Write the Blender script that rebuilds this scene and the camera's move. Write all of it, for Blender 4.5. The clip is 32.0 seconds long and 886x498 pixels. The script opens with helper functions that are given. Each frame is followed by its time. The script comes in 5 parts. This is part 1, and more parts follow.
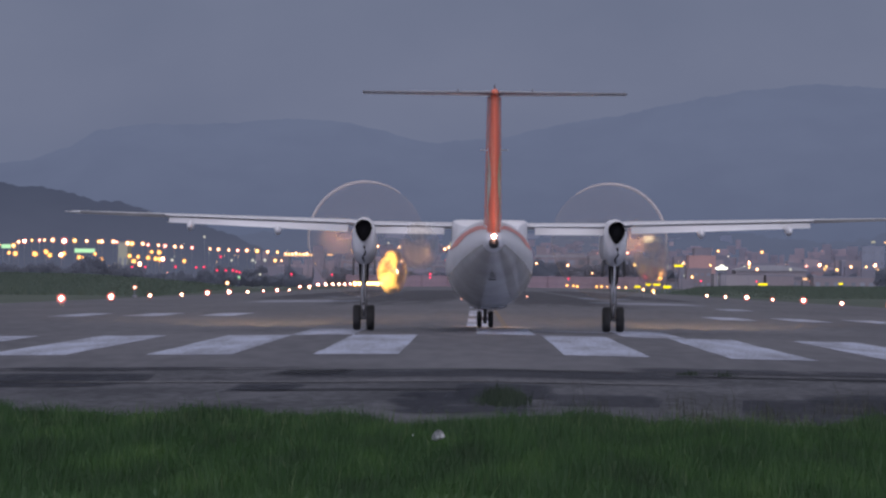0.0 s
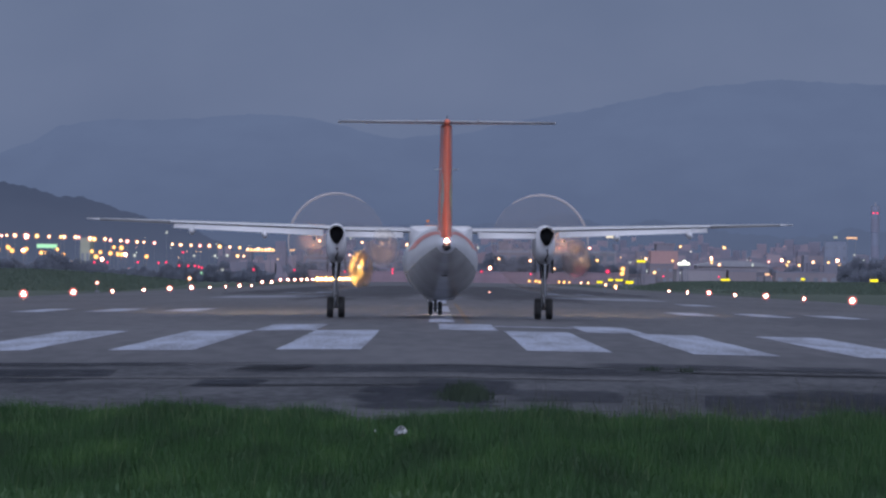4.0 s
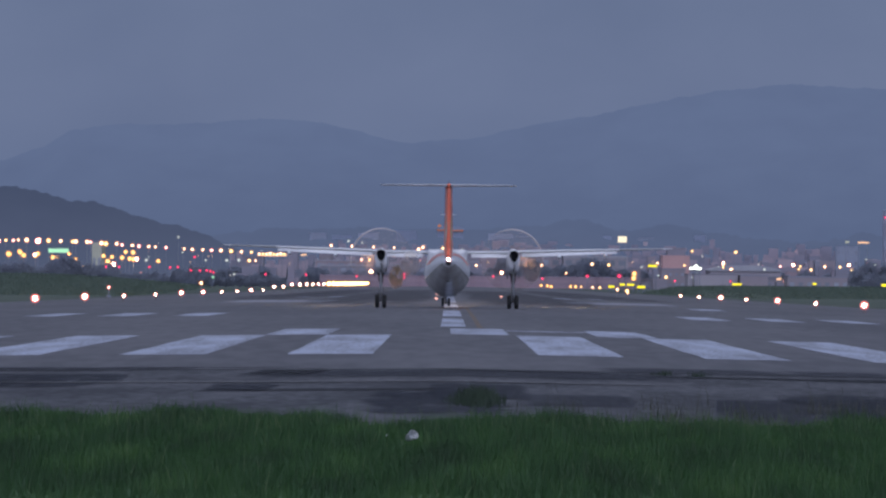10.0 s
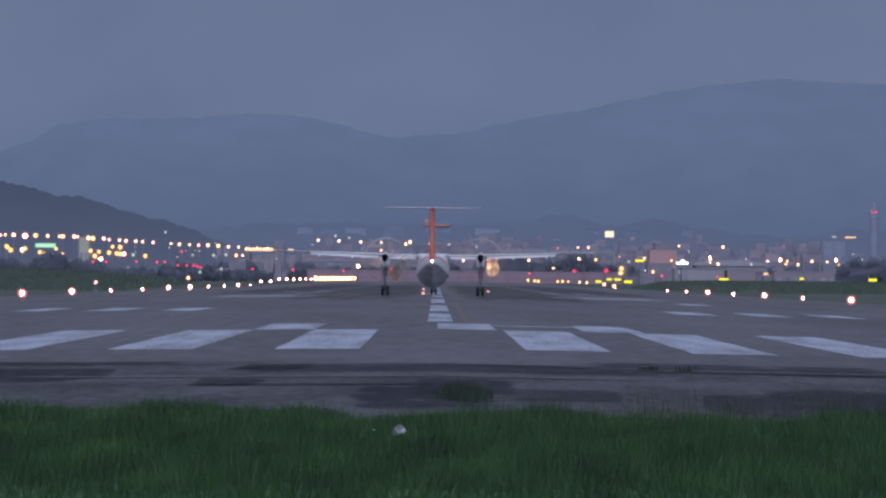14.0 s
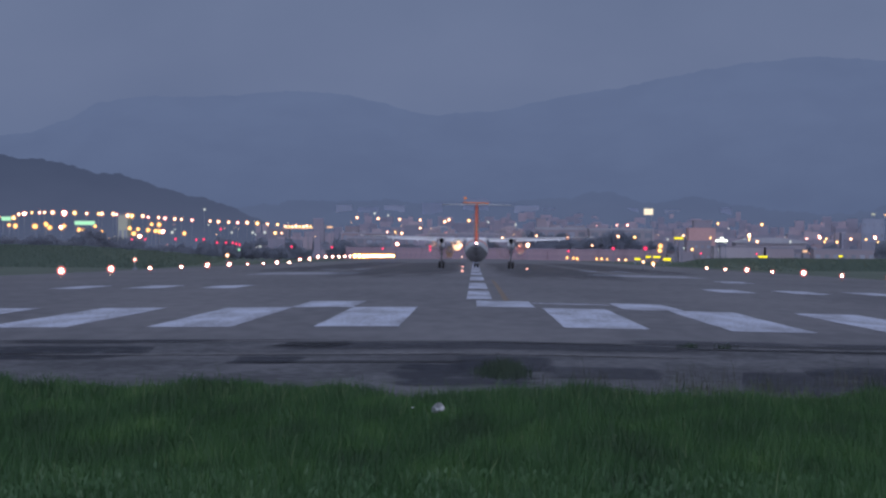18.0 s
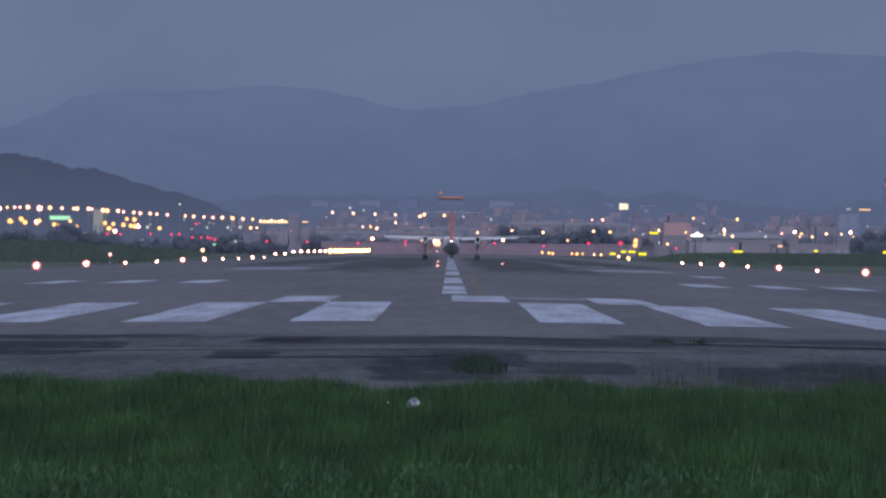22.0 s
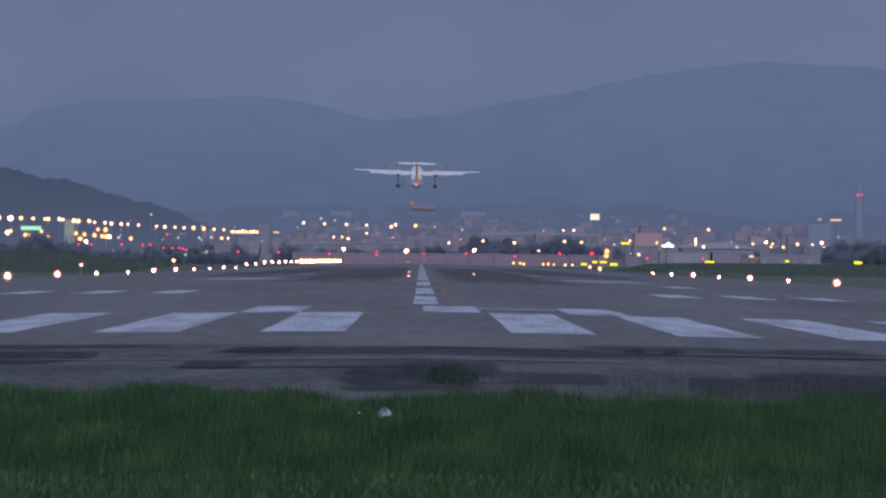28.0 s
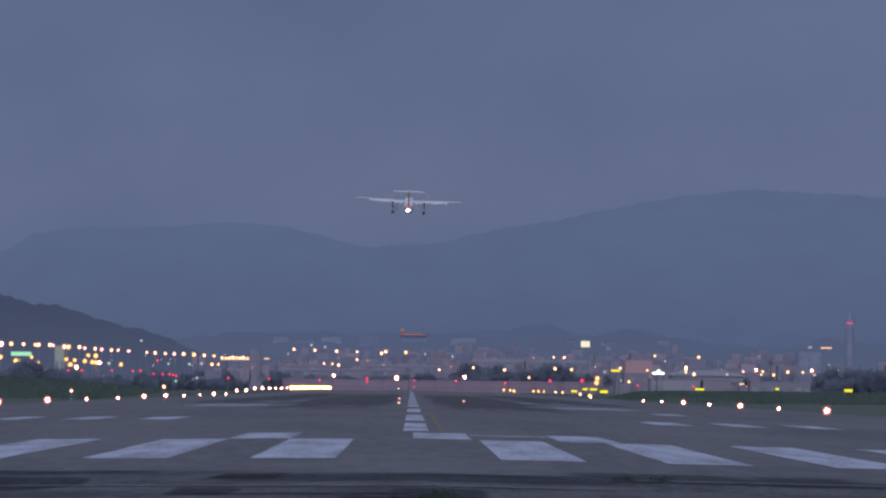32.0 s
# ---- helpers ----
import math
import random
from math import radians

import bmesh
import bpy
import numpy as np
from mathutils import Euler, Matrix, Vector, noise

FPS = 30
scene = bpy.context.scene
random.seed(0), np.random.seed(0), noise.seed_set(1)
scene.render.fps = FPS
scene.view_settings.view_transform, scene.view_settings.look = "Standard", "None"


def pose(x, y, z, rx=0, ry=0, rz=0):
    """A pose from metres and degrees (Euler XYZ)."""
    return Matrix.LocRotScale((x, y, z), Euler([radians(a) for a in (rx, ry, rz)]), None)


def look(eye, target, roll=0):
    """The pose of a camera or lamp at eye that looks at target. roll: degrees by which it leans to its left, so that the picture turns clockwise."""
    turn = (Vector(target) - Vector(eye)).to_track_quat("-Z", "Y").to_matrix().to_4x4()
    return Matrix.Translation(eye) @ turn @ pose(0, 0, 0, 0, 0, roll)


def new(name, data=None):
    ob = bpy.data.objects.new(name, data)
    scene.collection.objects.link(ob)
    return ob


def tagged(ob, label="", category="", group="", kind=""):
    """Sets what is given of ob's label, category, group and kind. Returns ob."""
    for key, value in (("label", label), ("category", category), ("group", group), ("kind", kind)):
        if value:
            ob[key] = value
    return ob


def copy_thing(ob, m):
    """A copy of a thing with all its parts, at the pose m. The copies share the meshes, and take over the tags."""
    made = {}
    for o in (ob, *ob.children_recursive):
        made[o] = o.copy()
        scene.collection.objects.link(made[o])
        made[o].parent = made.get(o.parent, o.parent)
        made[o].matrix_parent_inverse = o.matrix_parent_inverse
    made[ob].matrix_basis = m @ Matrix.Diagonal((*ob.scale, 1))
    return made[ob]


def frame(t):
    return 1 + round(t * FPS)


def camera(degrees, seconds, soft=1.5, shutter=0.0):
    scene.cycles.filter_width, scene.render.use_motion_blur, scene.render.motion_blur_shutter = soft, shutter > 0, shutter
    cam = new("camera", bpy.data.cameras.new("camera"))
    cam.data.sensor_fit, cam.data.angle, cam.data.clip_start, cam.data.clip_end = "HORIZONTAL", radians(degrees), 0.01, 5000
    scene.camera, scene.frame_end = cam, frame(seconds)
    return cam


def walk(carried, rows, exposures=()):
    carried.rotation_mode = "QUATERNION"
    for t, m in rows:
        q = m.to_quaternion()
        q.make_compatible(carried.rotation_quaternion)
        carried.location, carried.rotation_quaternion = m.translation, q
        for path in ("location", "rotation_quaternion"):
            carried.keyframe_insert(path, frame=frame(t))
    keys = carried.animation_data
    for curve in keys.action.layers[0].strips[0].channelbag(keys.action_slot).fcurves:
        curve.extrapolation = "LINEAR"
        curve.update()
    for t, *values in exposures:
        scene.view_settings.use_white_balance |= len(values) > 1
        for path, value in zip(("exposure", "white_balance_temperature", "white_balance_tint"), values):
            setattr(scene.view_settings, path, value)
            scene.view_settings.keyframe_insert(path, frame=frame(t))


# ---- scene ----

# Units: metres. The runway runs along +Y with its centreline on x = 0; the camera stands behind the threshold.
EYE = (-0.18, 0.0, 1.6)
cam = camera(8.304, 32.0, soft=2.4)


def aim(side, up, roll):
    """A pose at the tripod, turned by these milliradians to the right of the runway's line and above the horizon."""
    return look(EYE, (EYE[0] + side, EYE[1] + 1000.0, EYE[2] + up), roll)


PATH = [
    (0.0, -5.15, 5.46, 0.52), (0.5, -5.35, 4.90, 0.52), (1.0, -6.42, 4.60, 0.52), (1.5, -7.69, 4.16, 0.52),
    (2.0, -6.49, 4.74, 0.52), (2.5, -6.42, 4.74, 0.52), (3.0, -4.44, 4.62, 0.52), (3.5, 1.31, 4.67, 0.52),
    (5.5, -0.75, 5.08, 0.52), (6.0, -0.89, 5.08, 0.52), (6.5, -1.60, 5.07, 0.52), (7.0, -2.73, 5.20, 0.52),
    (7.5, -3.80, 5.19, 0.52), (8.0, -4.43, 5.04, 0.52), (8.5, -4.93, 5.25, 0.52), (9.0, -4.86, 5.47, 0.52),
    (9.5, -3.88, 5.61, 0.52), (10.0, -0.89, 5.50, 0.52), (10.5, 0.53, 4.80, 0.52), (11.0, 1.38, 4.95, 0.52),
    (11.5, 1.88, 4.81, 0.52), (12.0, 2.37, 4.82, 0.52), (12.5, 2.87, 4.97, 0.52), (13.0, 2.37, 4.82, 0.52),
    (13.5, 1.95, 4.81, 0.52), (14.0, 1.24, 4.67, 0.52), (14.5, -0.31, 3.94, 0.52), (16.5, -3.77, 2.35, 0.52),
    (17.0, -4.13, 1.78, 0.52), (17.5, -4.69, 1.22, 0.52), (18.0, -5.11, 0.93, 0.52), (18.5, -5.18, 0.71, 0.52),
    (19.0, -3.12, 0.52, 0.52), (19.5, -2.05, 0.38, 0.52), (20.0, -1.98, 0.17, 0.52), (20.5, -2.26, 0.10, 0.52),
    (21.0, -2.34, 0.10, 0.52), (21.5, -1.70, 0.10, 0.52), (22.0, -1.06, 0.11, 0.52), (22.5, -0.64, 0.26, 0.52),
    (23.0, -0.28, 0.12, 0.52), (23.5, -0.28, 0.12, 0.52), (24.0, 0.15, 0.19, 0.52), (24.5, 0.35, 0.19, 0.52),
    (25.0, 1.86, 0.27, 0.52), (25.5, 3.54, 0.58, 0.52), (27.5, 3.46, 1.57, 0.52), (28.0, 3.64, 1.85, 0.52),
    (28.5, 3.01, 4.40, 0.54), (29.0, 2.30, 5.24, 0.56), (29.5, 1.35, 7.22, 0.58), (30.0, 0.39, 10.33, 0.60),
    (30.5, -0.13, 12.67, 0.61), (31.0, -0.31, 15.71, 0.63), (31.5, -0.00, 19.19, 0.65), (32.0, 4.99, 22.65, 0.67),
]
EXPOSURE = [(0.0, 0.05, 7500, 12), (1.0, 0.05, 7200, 4), (2.0, 0.05, 7000, 3), (3.0, 0.05, 6800, 5), (6.0, 0.05, 6500, 9), (18.0, 0.03, 6500, 9), (28.0, 0.0, 6450, 9), (30.0, -0.1, 6400, 10), (32.0, -0.2, 6400, 10)]

walk(cam, [(t, aim(s, u, r)) for t, s, u, r in PATH], exposures=[(t, e, k, g) for t, e, k, g in EXPOSURE])

# ---- world: dusk under an even cloud cover, brighter overhead than at the horizon, and brightest in the west behind the camera ----
world = bpy.data.worlds.new("dusk_sky")
scene.world = world
world.use_nodes = True
wn, wl = world.node_tree.nodes, world.node_tree.links
wn.clear()
w_out, w_bg, w_bg2, w_add = (wn.new(k) for k in ("ShaderNodeOutputWorld", "ShaderNodeBackground", "ShaderNodeBackground", "ShaderNodeAddShader"))
w_co, w_sep, w_ramp, w_noise, w_map = (wn.new(k) for k in ("ShaderNodeTexCoord", "ShaderNodeSeparateXYZ", "ShaderNodeValToRGB", "ShaderNodeTexNoise", "ShaderNodeMapping"))
w_mix, w_nr, w_sky = (wn.new(k) for k in ("ShaderNodeMixRGB", "ShaderNodeValToRGB", "ShaderNodeTexSky"))
w_sky.sky_type, w_sky.sun_disc = "NISHITA", False
w_sky.sun_elevation, w_sky.sun_rotation = radians(3), radians(200)
wl.new(w_co.outputs["Generated"], w_sep.inputs[0])
wl.new(w_sep.outputs["Z"], w_ramp.inputs[0])
ramp = w_ramp.color_ramp
ramp.elements[0].position, ramp.elements[0].color = 0.0, (0.119, 0.163, 0.284, 1)
ramp.elements[1].position, ramp.elements[1].color = 1.0, (0.36, 0.37, 0.46, 1)
for p, c in ((0.03, (0.132, 0.173, 0.296, 1)), (0.07, (0.119, 0.160, 0.279, 1)), (0.2, (0.15, 0.18, 0.29, 1)), (0.5, (0.24, 0.27, 0.39, 1))):
    ramp.elements.new(p).color = c
w_map.inputs["Scale"].default_value = (15, 15, 24)
wl.new(w_co.outputs["Generated"], w_map.inputs[0])
wl.new(w_map.outputs[0], w_noise.inputs["Vector"])
w_noise.inputs["Scale"].default_value, w_noise.inputs["Detail"].default_value = 1.0, 6
w_nr.color_ramp.elements[0].position, w_nr.color_ramp.elements[0].color = 0.3, (0.88, 0.90, 0.92, 1)
w_nr.color_ramp.elements[1].position, w_nr.color_ramp.elements[1].color = 0.7, (1.11, 1.09, 1.06, 1)
wl.new(w_noise.outputs["Fac"], w_nr.inputs[0])
w_mix.blend_type = "MULTIPLY"
w_mix.inputs[0].default_value = 1
wl.new(w_ramp.outputs[0], w_mix.inputs[1])
wl.new(w_nr.outputs[0], w_mix.inputs[2])
w_west, w_mul = wn.new("ShaderNodeMapRange"), wn.new("ShaderNodeMixRGB")
w_west.interpolation_type = "SMOOTHSTEP"
w_west.inputs[1].default_value, w_west.inputs[2].default_value, w_west.inputs[3].default_value, w_west.inputs[4].default_value = 0.15, -1.0, 1.0, 3.9
w_mul.blend_type = "MULTIPLY"
w_mul.inputs[0].default_value = 1
wl.new(w_sep.outputs["Y"], w_west.inputs[0])
wl.new(w_mix.outputs[0], w_mul.inputs[1])
wl.new(w_west.outputs[0], w_mul.inputs[2])
wl.new(w_mul.outputs[0], w_bg.inputs[0])
wl.new(w_sky.outputs[0], w_bg2.inputs[0])
w_bg.inputs[1].default_value, w_bg2.inputs[1].default_value = 1.0, 0.004
wl.new(w_bg.outputs[0], w_add.inputs[0])
wl.new(w_bg2.outputs[0], w_add.inputs[1])
wl.new(w_add.outputs[0], w_out.inputs[0])
sun = new("cloud_light", bpy.data.lights.new("cloud_light", "SUN"))
sun.data.energy, sun.data.angle, sun.data.color = 0.25, radians(60), (0.95, 0.92, 1.0)
sun.matrix_world = look((0, 0, 60), (10, 100, 0))


# ---- materials ----
def material(name, base, rough=0.6, metal=0.0, second=None, scale=2.0, amount=1.0, bump=0.0, bump_scale=30.0, random_piece=0.0, stretch=None, spread=(0.35, 0.65), fine_share=0.35):
    """A principled material: two colours blended by noise at two scales, with fine relief."""
    m = bpy.data.materials.new(name)
    m.use_nodes = True
    n, l = m.node_tree.nodes, m.node_tree.links
    b = n["Principled BSDF"]
    b.inputs["Roughness"].default_value, b.inputs["Metallic"].default_value = rough, metal
    b.inputs["Base Color"].default_value = (*base, 1)
    co = n.new("ShaderNodeTexCoord")
    vec = co.outputs["Object"]
    if stretch:
        mp = n.new("ShaderNodeMapping")
        mp.inputs["Scale"].default_value = stretch
        l.new(vec, mp.inputs[0])
        vec = mp.outputs[0]
    if second:
        big, fine, r1, mix, mix2 = (n.new(k) for k in ("ShaderNodeTexNoise", "ShaderNodeTexNoise", "ShaderNodeValToRGB", "ShaderNodeMixRGB", "ShaderNodeMixRGB"))
        big.inputs["Scale"].default_value, big.inputs["Detail"].default_value = scale, 5
        fine.inputs["Scale"].default_value, fine.inputs["Detail"].default_value = scale * 13, 3
        l.new(vec, big.inputs["Vector"]), l.new(vec, fine.inputs["Vector"])
        mix2.inputs[0].default_value = fine_share
        l.new(big.outputs["Fac"], mix2.inputs[1]), l.new(fine.outputs["Fac"], mix2.inputs[2])
        r1.color_ramp.elements[0].position, r1.color_ramp.elements[1].position = spread
        l.new(mix2.outputs[0], r1.inputs[0])
        mix.inputs[1].default_value, mix.inputs[2].default_value = (*base, 1), (*second, 1)
        if amount < 1:
            mul = n.new("ShaderNodeMath")
            mul.operation = "MULTIPLY"
            mul.inputs[1].default_value = amount
            l.new(r1.outputs[0], mul.inputs[0]), l.new(mul.outputs[0], mix.inputs[0])
        else:
            l.new(r1.outputs[0], mix.inputs[0])
        col = mix.outputs[0]
        if random_piece:
            inf, hsv, rng = n.new("ShaderNodeObjectInfo"), n.new("ShaderNodeHueSaturation"), n.new("ShaderNodeMapRange")
            rng.inputs[3].default_value, rng.inputs[4].default_value = 1 - random_piece, 1 + random_piece
            l.new(inf.outputs["Random"], rng.inputs[0]), l.new(rng.outputs[0], hsv.inputs["Value"]), l.new(col, hsv.inputs["Color"])
            col = hsv.outputs[0]
        l.new(col, b.inputs["Base Color"])
    if bump:
        nb, bp = n.new("ShaderNodeTexNoise"), n.new("ShaderNodeBump")
        nb.inputs["Scale"].default_value, nb.inputs["Detail"].default_value = bump_scale, 4
        bp.inputs["Strength"].default_value, bp.inputs["Distance"].default_value = bump, 0.02
        l.new(vec, nb.inputs["Vector"]), l.new(nb.outputs["Fac"], bp.inputs["Height"]), l.new(bp.outputs[0], b.inputs["Normal"])
    return m


def glow(name, color, strength):
    m = bpy.data.materials.new(name)
    m.use_nodes = True
    n, l = m.node_tree.nodes, m.node_tree.links
    n.clear()
    o, e = n.new("ShaderNodeOutputMaterial"), n.new("ShaderNodeEmission")
    e.inputs[0].default_value, e.inputs[1].default_value = (*color, 1), strength
    l.new(e.outputs[0], o.inputs[0])
    return m


def halo_glow(name, color, strength, clear):
    """A lamp's halo painted on a shell: mostly clear, glowing faintly in its own tint."""
    m = glow(name, color, strength)
    n, l = m.node_tree.nodes, m.node_tree.links
    t, x = n.new("ShaderNodeBsdfTransparent"), n.new("ShaderNodeMixShader")
    x.inputs[0].default_value = 1 - clear
    l.new(t.outputs[0], x.inputs[1]), l.new(n["Emission"].outputs[0], x.inputs[2]), l.new(x.outputs[0], n["Material Output"].inputs[0])
    return m


def haze_glow_material(name, low, high, top):
    """A far backdrop with the dusk haze put into its glowing colour, changing from foot to crest, with faint woods and
    gullies.
    """
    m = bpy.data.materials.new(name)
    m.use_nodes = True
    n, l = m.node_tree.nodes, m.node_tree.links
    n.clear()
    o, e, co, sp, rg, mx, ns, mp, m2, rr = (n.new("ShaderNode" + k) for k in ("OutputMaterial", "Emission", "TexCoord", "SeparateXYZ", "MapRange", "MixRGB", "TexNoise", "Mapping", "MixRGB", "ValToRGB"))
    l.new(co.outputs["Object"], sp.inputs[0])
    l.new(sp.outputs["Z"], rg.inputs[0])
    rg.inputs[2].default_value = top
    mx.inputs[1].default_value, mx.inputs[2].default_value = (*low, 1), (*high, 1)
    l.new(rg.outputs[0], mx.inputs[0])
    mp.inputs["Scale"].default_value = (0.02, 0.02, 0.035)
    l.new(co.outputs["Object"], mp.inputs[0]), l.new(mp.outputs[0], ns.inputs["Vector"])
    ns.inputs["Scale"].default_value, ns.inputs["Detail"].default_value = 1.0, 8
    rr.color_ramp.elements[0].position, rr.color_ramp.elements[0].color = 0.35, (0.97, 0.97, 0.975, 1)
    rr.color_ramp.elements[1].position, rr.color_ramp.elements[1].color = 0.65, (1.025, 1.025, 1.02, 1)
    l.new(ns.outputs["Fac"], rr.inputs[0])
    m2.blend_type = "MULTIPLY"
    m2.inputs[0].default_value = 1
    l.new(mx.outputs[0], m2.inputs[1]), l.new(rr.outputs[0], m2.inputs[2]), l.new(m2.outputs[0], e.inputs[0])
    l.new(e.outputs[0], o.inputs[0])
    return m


M_ASPHALT = material("runway_asphalt", (0.0625, 0.0635, 0.074), 0.55, second=(0.123, 0.1225, 0.135), scale=0.14, bump=0.25, bump_scale=60, stretch=(1, 0.10, 1), fine_share=0.5, spread=(0.41, 0.60))
M_OVERRUN = material("old_asphalt", (0.054, 0.058, 0.067), 0.85, second=(0.124, 0.129, 0.143), scale=0.45, bump=0.35, bump_scale=40, stretch=(1, 0.20, 1), fine_share=0.5, spread=(0.41, 0.60))
M_OVERRUN.node_tree.nodes["Principled BSDF"].inputs["Specular IOR Level"].default_value = 0.15
M_PAINT = material("worn_white_paint", (0.44, 0.49, 0.61), 0.55, second=(0.17, 0.18, 0.215), scale=0.7, amount=0.9, bump=0.2, spread=(0.43, 0.62), stretch=(1.4, 0.10, 1), fine_share=0.45)
M_FADED = material("faded_white_paint", (0.17, 0.17, 0.175), 0.7, second=(0.10, 0.10, 0.105), scale=0.5, stretch=(1.6, 0.2, 1))
M_WORN = material("half_worn_white_paint", (0.32, 0.345, 0.42), 0.6, second=(0.16, 0.168, 0.19), scale=0.6, stretch=(1.6, 0.1, 1), fine_share=0.45)
M_YELLOW = material("worn_yellow_paint", (0.21, 0.148, 0.10), 0.6, second=(0.13, 0.10, 0.072), scale=0.8, bump=0.2)
M_SOIL = material("grass_ground", (0.022, 0.045, 0.018), 0.95, second=(0.045, 0.075, 0.030), scale=0.05, bump=0.5, bump_scale=3)
# paler than the verge soil: distance haze is put into the turf colour
M_TURF = material("hazed_turf", (0.055, 0.082, 0.060), 0.95, second=(0.080, 0.108, 0.078), scale=0.03, bump=0.4, bump_scale=3)
M_WHITE = material("white_aircraft_paint", (0.82, 0.82, 0.84), 0.32, second=(0.68, 0.68, 0.70), scale=1.2, amount=0.5)
M_BELLY = material("dirty_belly_paint", (0.76, 0.74, 0.72), 0.2, 0.32, second=(0.57, 0.555, 0.54), scale=1.0, amount=0.9)
M_AILERON = material("dark_control_surface", (0.17, 0.17, 0.18), 0.45, second=(0.11, 0.11, 0.115), scale=2)
# elevator grey: the shade along the tailplane's lower edge is put into it
M_ELEVATOR = material("shaded_elevator_grey", (0.30, 0.30, 0.33), 0.4, second=(0.23, 0.23, 0.26), scale=2)
M_ORANGE = material("orange_tail_paint", (0.90, 0.19, 0.11), 0.25, second=(0.96, 0.62, 0.42), scale=2.0, stretch=(7, 1.0, 0.22), spread=(0.52, 0.64), amount=0.6)
M_GOLD = material("gold_paint", (0.94, 0.74, 0.40), 0.2, 0.6, second=(0.92, 0.74, 0.4), scale=3)
M_CREAM = material("cream_paint", (0.94, 0.86, 0.76), 0.2, 0.5, second=(0.9, 0.7, 0.5), scale=3)
M_PLAIN = material("plain_orange_paint", (0.93, 0.21, 0.12), 0.25, second=(0.96, 0.48, 0.31), scale=2.0, stretch=(7, 1.0, 0.22), spread=(0.52, 0.64), amount=0.5)
M_SOOT = material("soot_and_depth_black", (0.010, 0.010, 0.013), 0.95, second=(0.016, 0.016, 0.02), scale=4)
M_RED = material("red_band_paint", (0.82, 0.20, 0.14), 0.3, second=(0.86, 0.32, 0.23), scale=1.5)
M_DARK = material("sooty_metal", (0.014, 0.014, 0.015), 0.6, second=(0.03, 0.03, 0.03), scale=5)
M_TYRE = material("tyre_rubber", (0.014, 0.014, 0.015), 0.8, second=(0.03, 0.03, 0.03), scale=6, bump=0.2)
M_STEEL = material("grey_steel", (0.28, 0.28, 0.30), 0.4, 0.7, second=(0.2, 0.2, 0.2), scale=6)
M_LEG = material("pale_gear_paint", (0.80, 0.80, 0.81), 0.4, second=(0.66, 0.66, 0.67), scale=5)
M_RIM = material("white_wheel_rim", (0.55, 0.55, 0.56), 0.4, 0.2, second=(0.35, 0.35, 0.36), scale=9)
M_POLE = material("galvanised_pole", (0.18, 0.20, 0.25), 0.6, 0.1, second=(0.21, 0.23, 0.28), scale=3)
# pale blue-grey leaves: distance haze is mixed into the foliage colour
M_LEAF = material("hazed_foliage", (0.285, 0.31, 0.365), 0.9, second=(0.31, 0.335, 0.39), scale=0.3, random_piece=0.12)
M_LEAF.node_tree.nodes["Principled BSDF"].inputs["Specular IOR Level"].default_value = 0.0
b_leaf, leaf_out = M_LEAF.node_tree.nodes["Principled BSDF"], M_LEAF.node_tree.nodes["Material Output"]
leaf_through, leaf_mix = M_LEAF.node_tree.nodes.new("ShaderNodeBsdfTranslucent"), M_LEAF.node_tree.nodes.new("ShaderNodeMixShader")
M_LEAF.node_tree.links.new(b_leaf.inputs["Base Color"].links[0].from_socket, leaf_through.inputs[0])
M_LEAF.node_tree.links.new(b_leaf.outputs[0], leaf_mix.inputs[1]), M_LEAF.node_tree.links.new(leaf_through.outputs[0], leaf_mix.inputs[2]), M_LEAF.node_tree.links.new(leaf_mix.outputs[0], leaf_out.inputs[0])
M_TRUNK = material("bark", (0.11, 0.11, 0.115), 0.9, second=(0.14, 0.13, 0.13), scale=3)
# haze is put into the glass colour, close to the wall tones
M_WINDOW = material("hazed_window_glass", (0.235, 0.25, 0.30), 0.5, second=(0.27, 0.285, 0.335), scale=0.3, random_piece=0.3)
# dusk haze is mixed into these facade colours, which flattens their contrast
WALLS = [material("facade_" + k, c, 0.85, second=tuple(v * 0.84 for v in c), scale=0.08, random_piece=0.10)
         for k, c in (("grey", (0.284, 0.260, 0.300)), ("beige", (0.320, 0.274, 0.300)), ("pink", (0.365, 0.276, 0.300)), ("pale", (0.372, 0.338, 0.364)), ("blue", (0.258, 0.252, 0.300)), ("dim", (0.218, 0.212, 0.250)), ("floodlit", (0.62, 0.60, 0.46)), ("salmon", (0.55, 0.335, 0.32)), ("hall", (0.365, 0.368, 0.395)), ("far", (0.262, 0.296, 0.382)), ("hazed_pale", (0.288, 0.314, 0.385)))]
# every ramp colour below holds dusk haze, so the blocks run together
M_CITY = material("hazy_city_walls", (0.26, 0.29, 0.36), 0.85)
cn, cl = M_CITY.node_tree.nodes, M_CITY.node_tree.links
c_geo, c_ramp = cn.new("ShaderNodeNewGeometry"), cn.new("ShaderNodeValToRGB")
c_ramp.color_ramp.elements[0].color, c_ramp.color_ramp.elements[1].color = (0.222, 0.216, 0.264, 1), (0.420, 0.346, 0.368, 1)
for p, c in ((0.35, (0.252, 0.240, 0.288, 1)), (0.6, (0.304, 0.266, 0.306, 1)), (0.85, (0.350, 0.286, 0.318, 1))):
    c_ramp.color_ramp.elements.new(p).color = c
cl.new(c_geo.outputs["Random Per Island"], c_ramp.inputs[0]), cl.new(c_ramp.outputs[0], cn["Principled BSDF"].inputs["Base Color"])
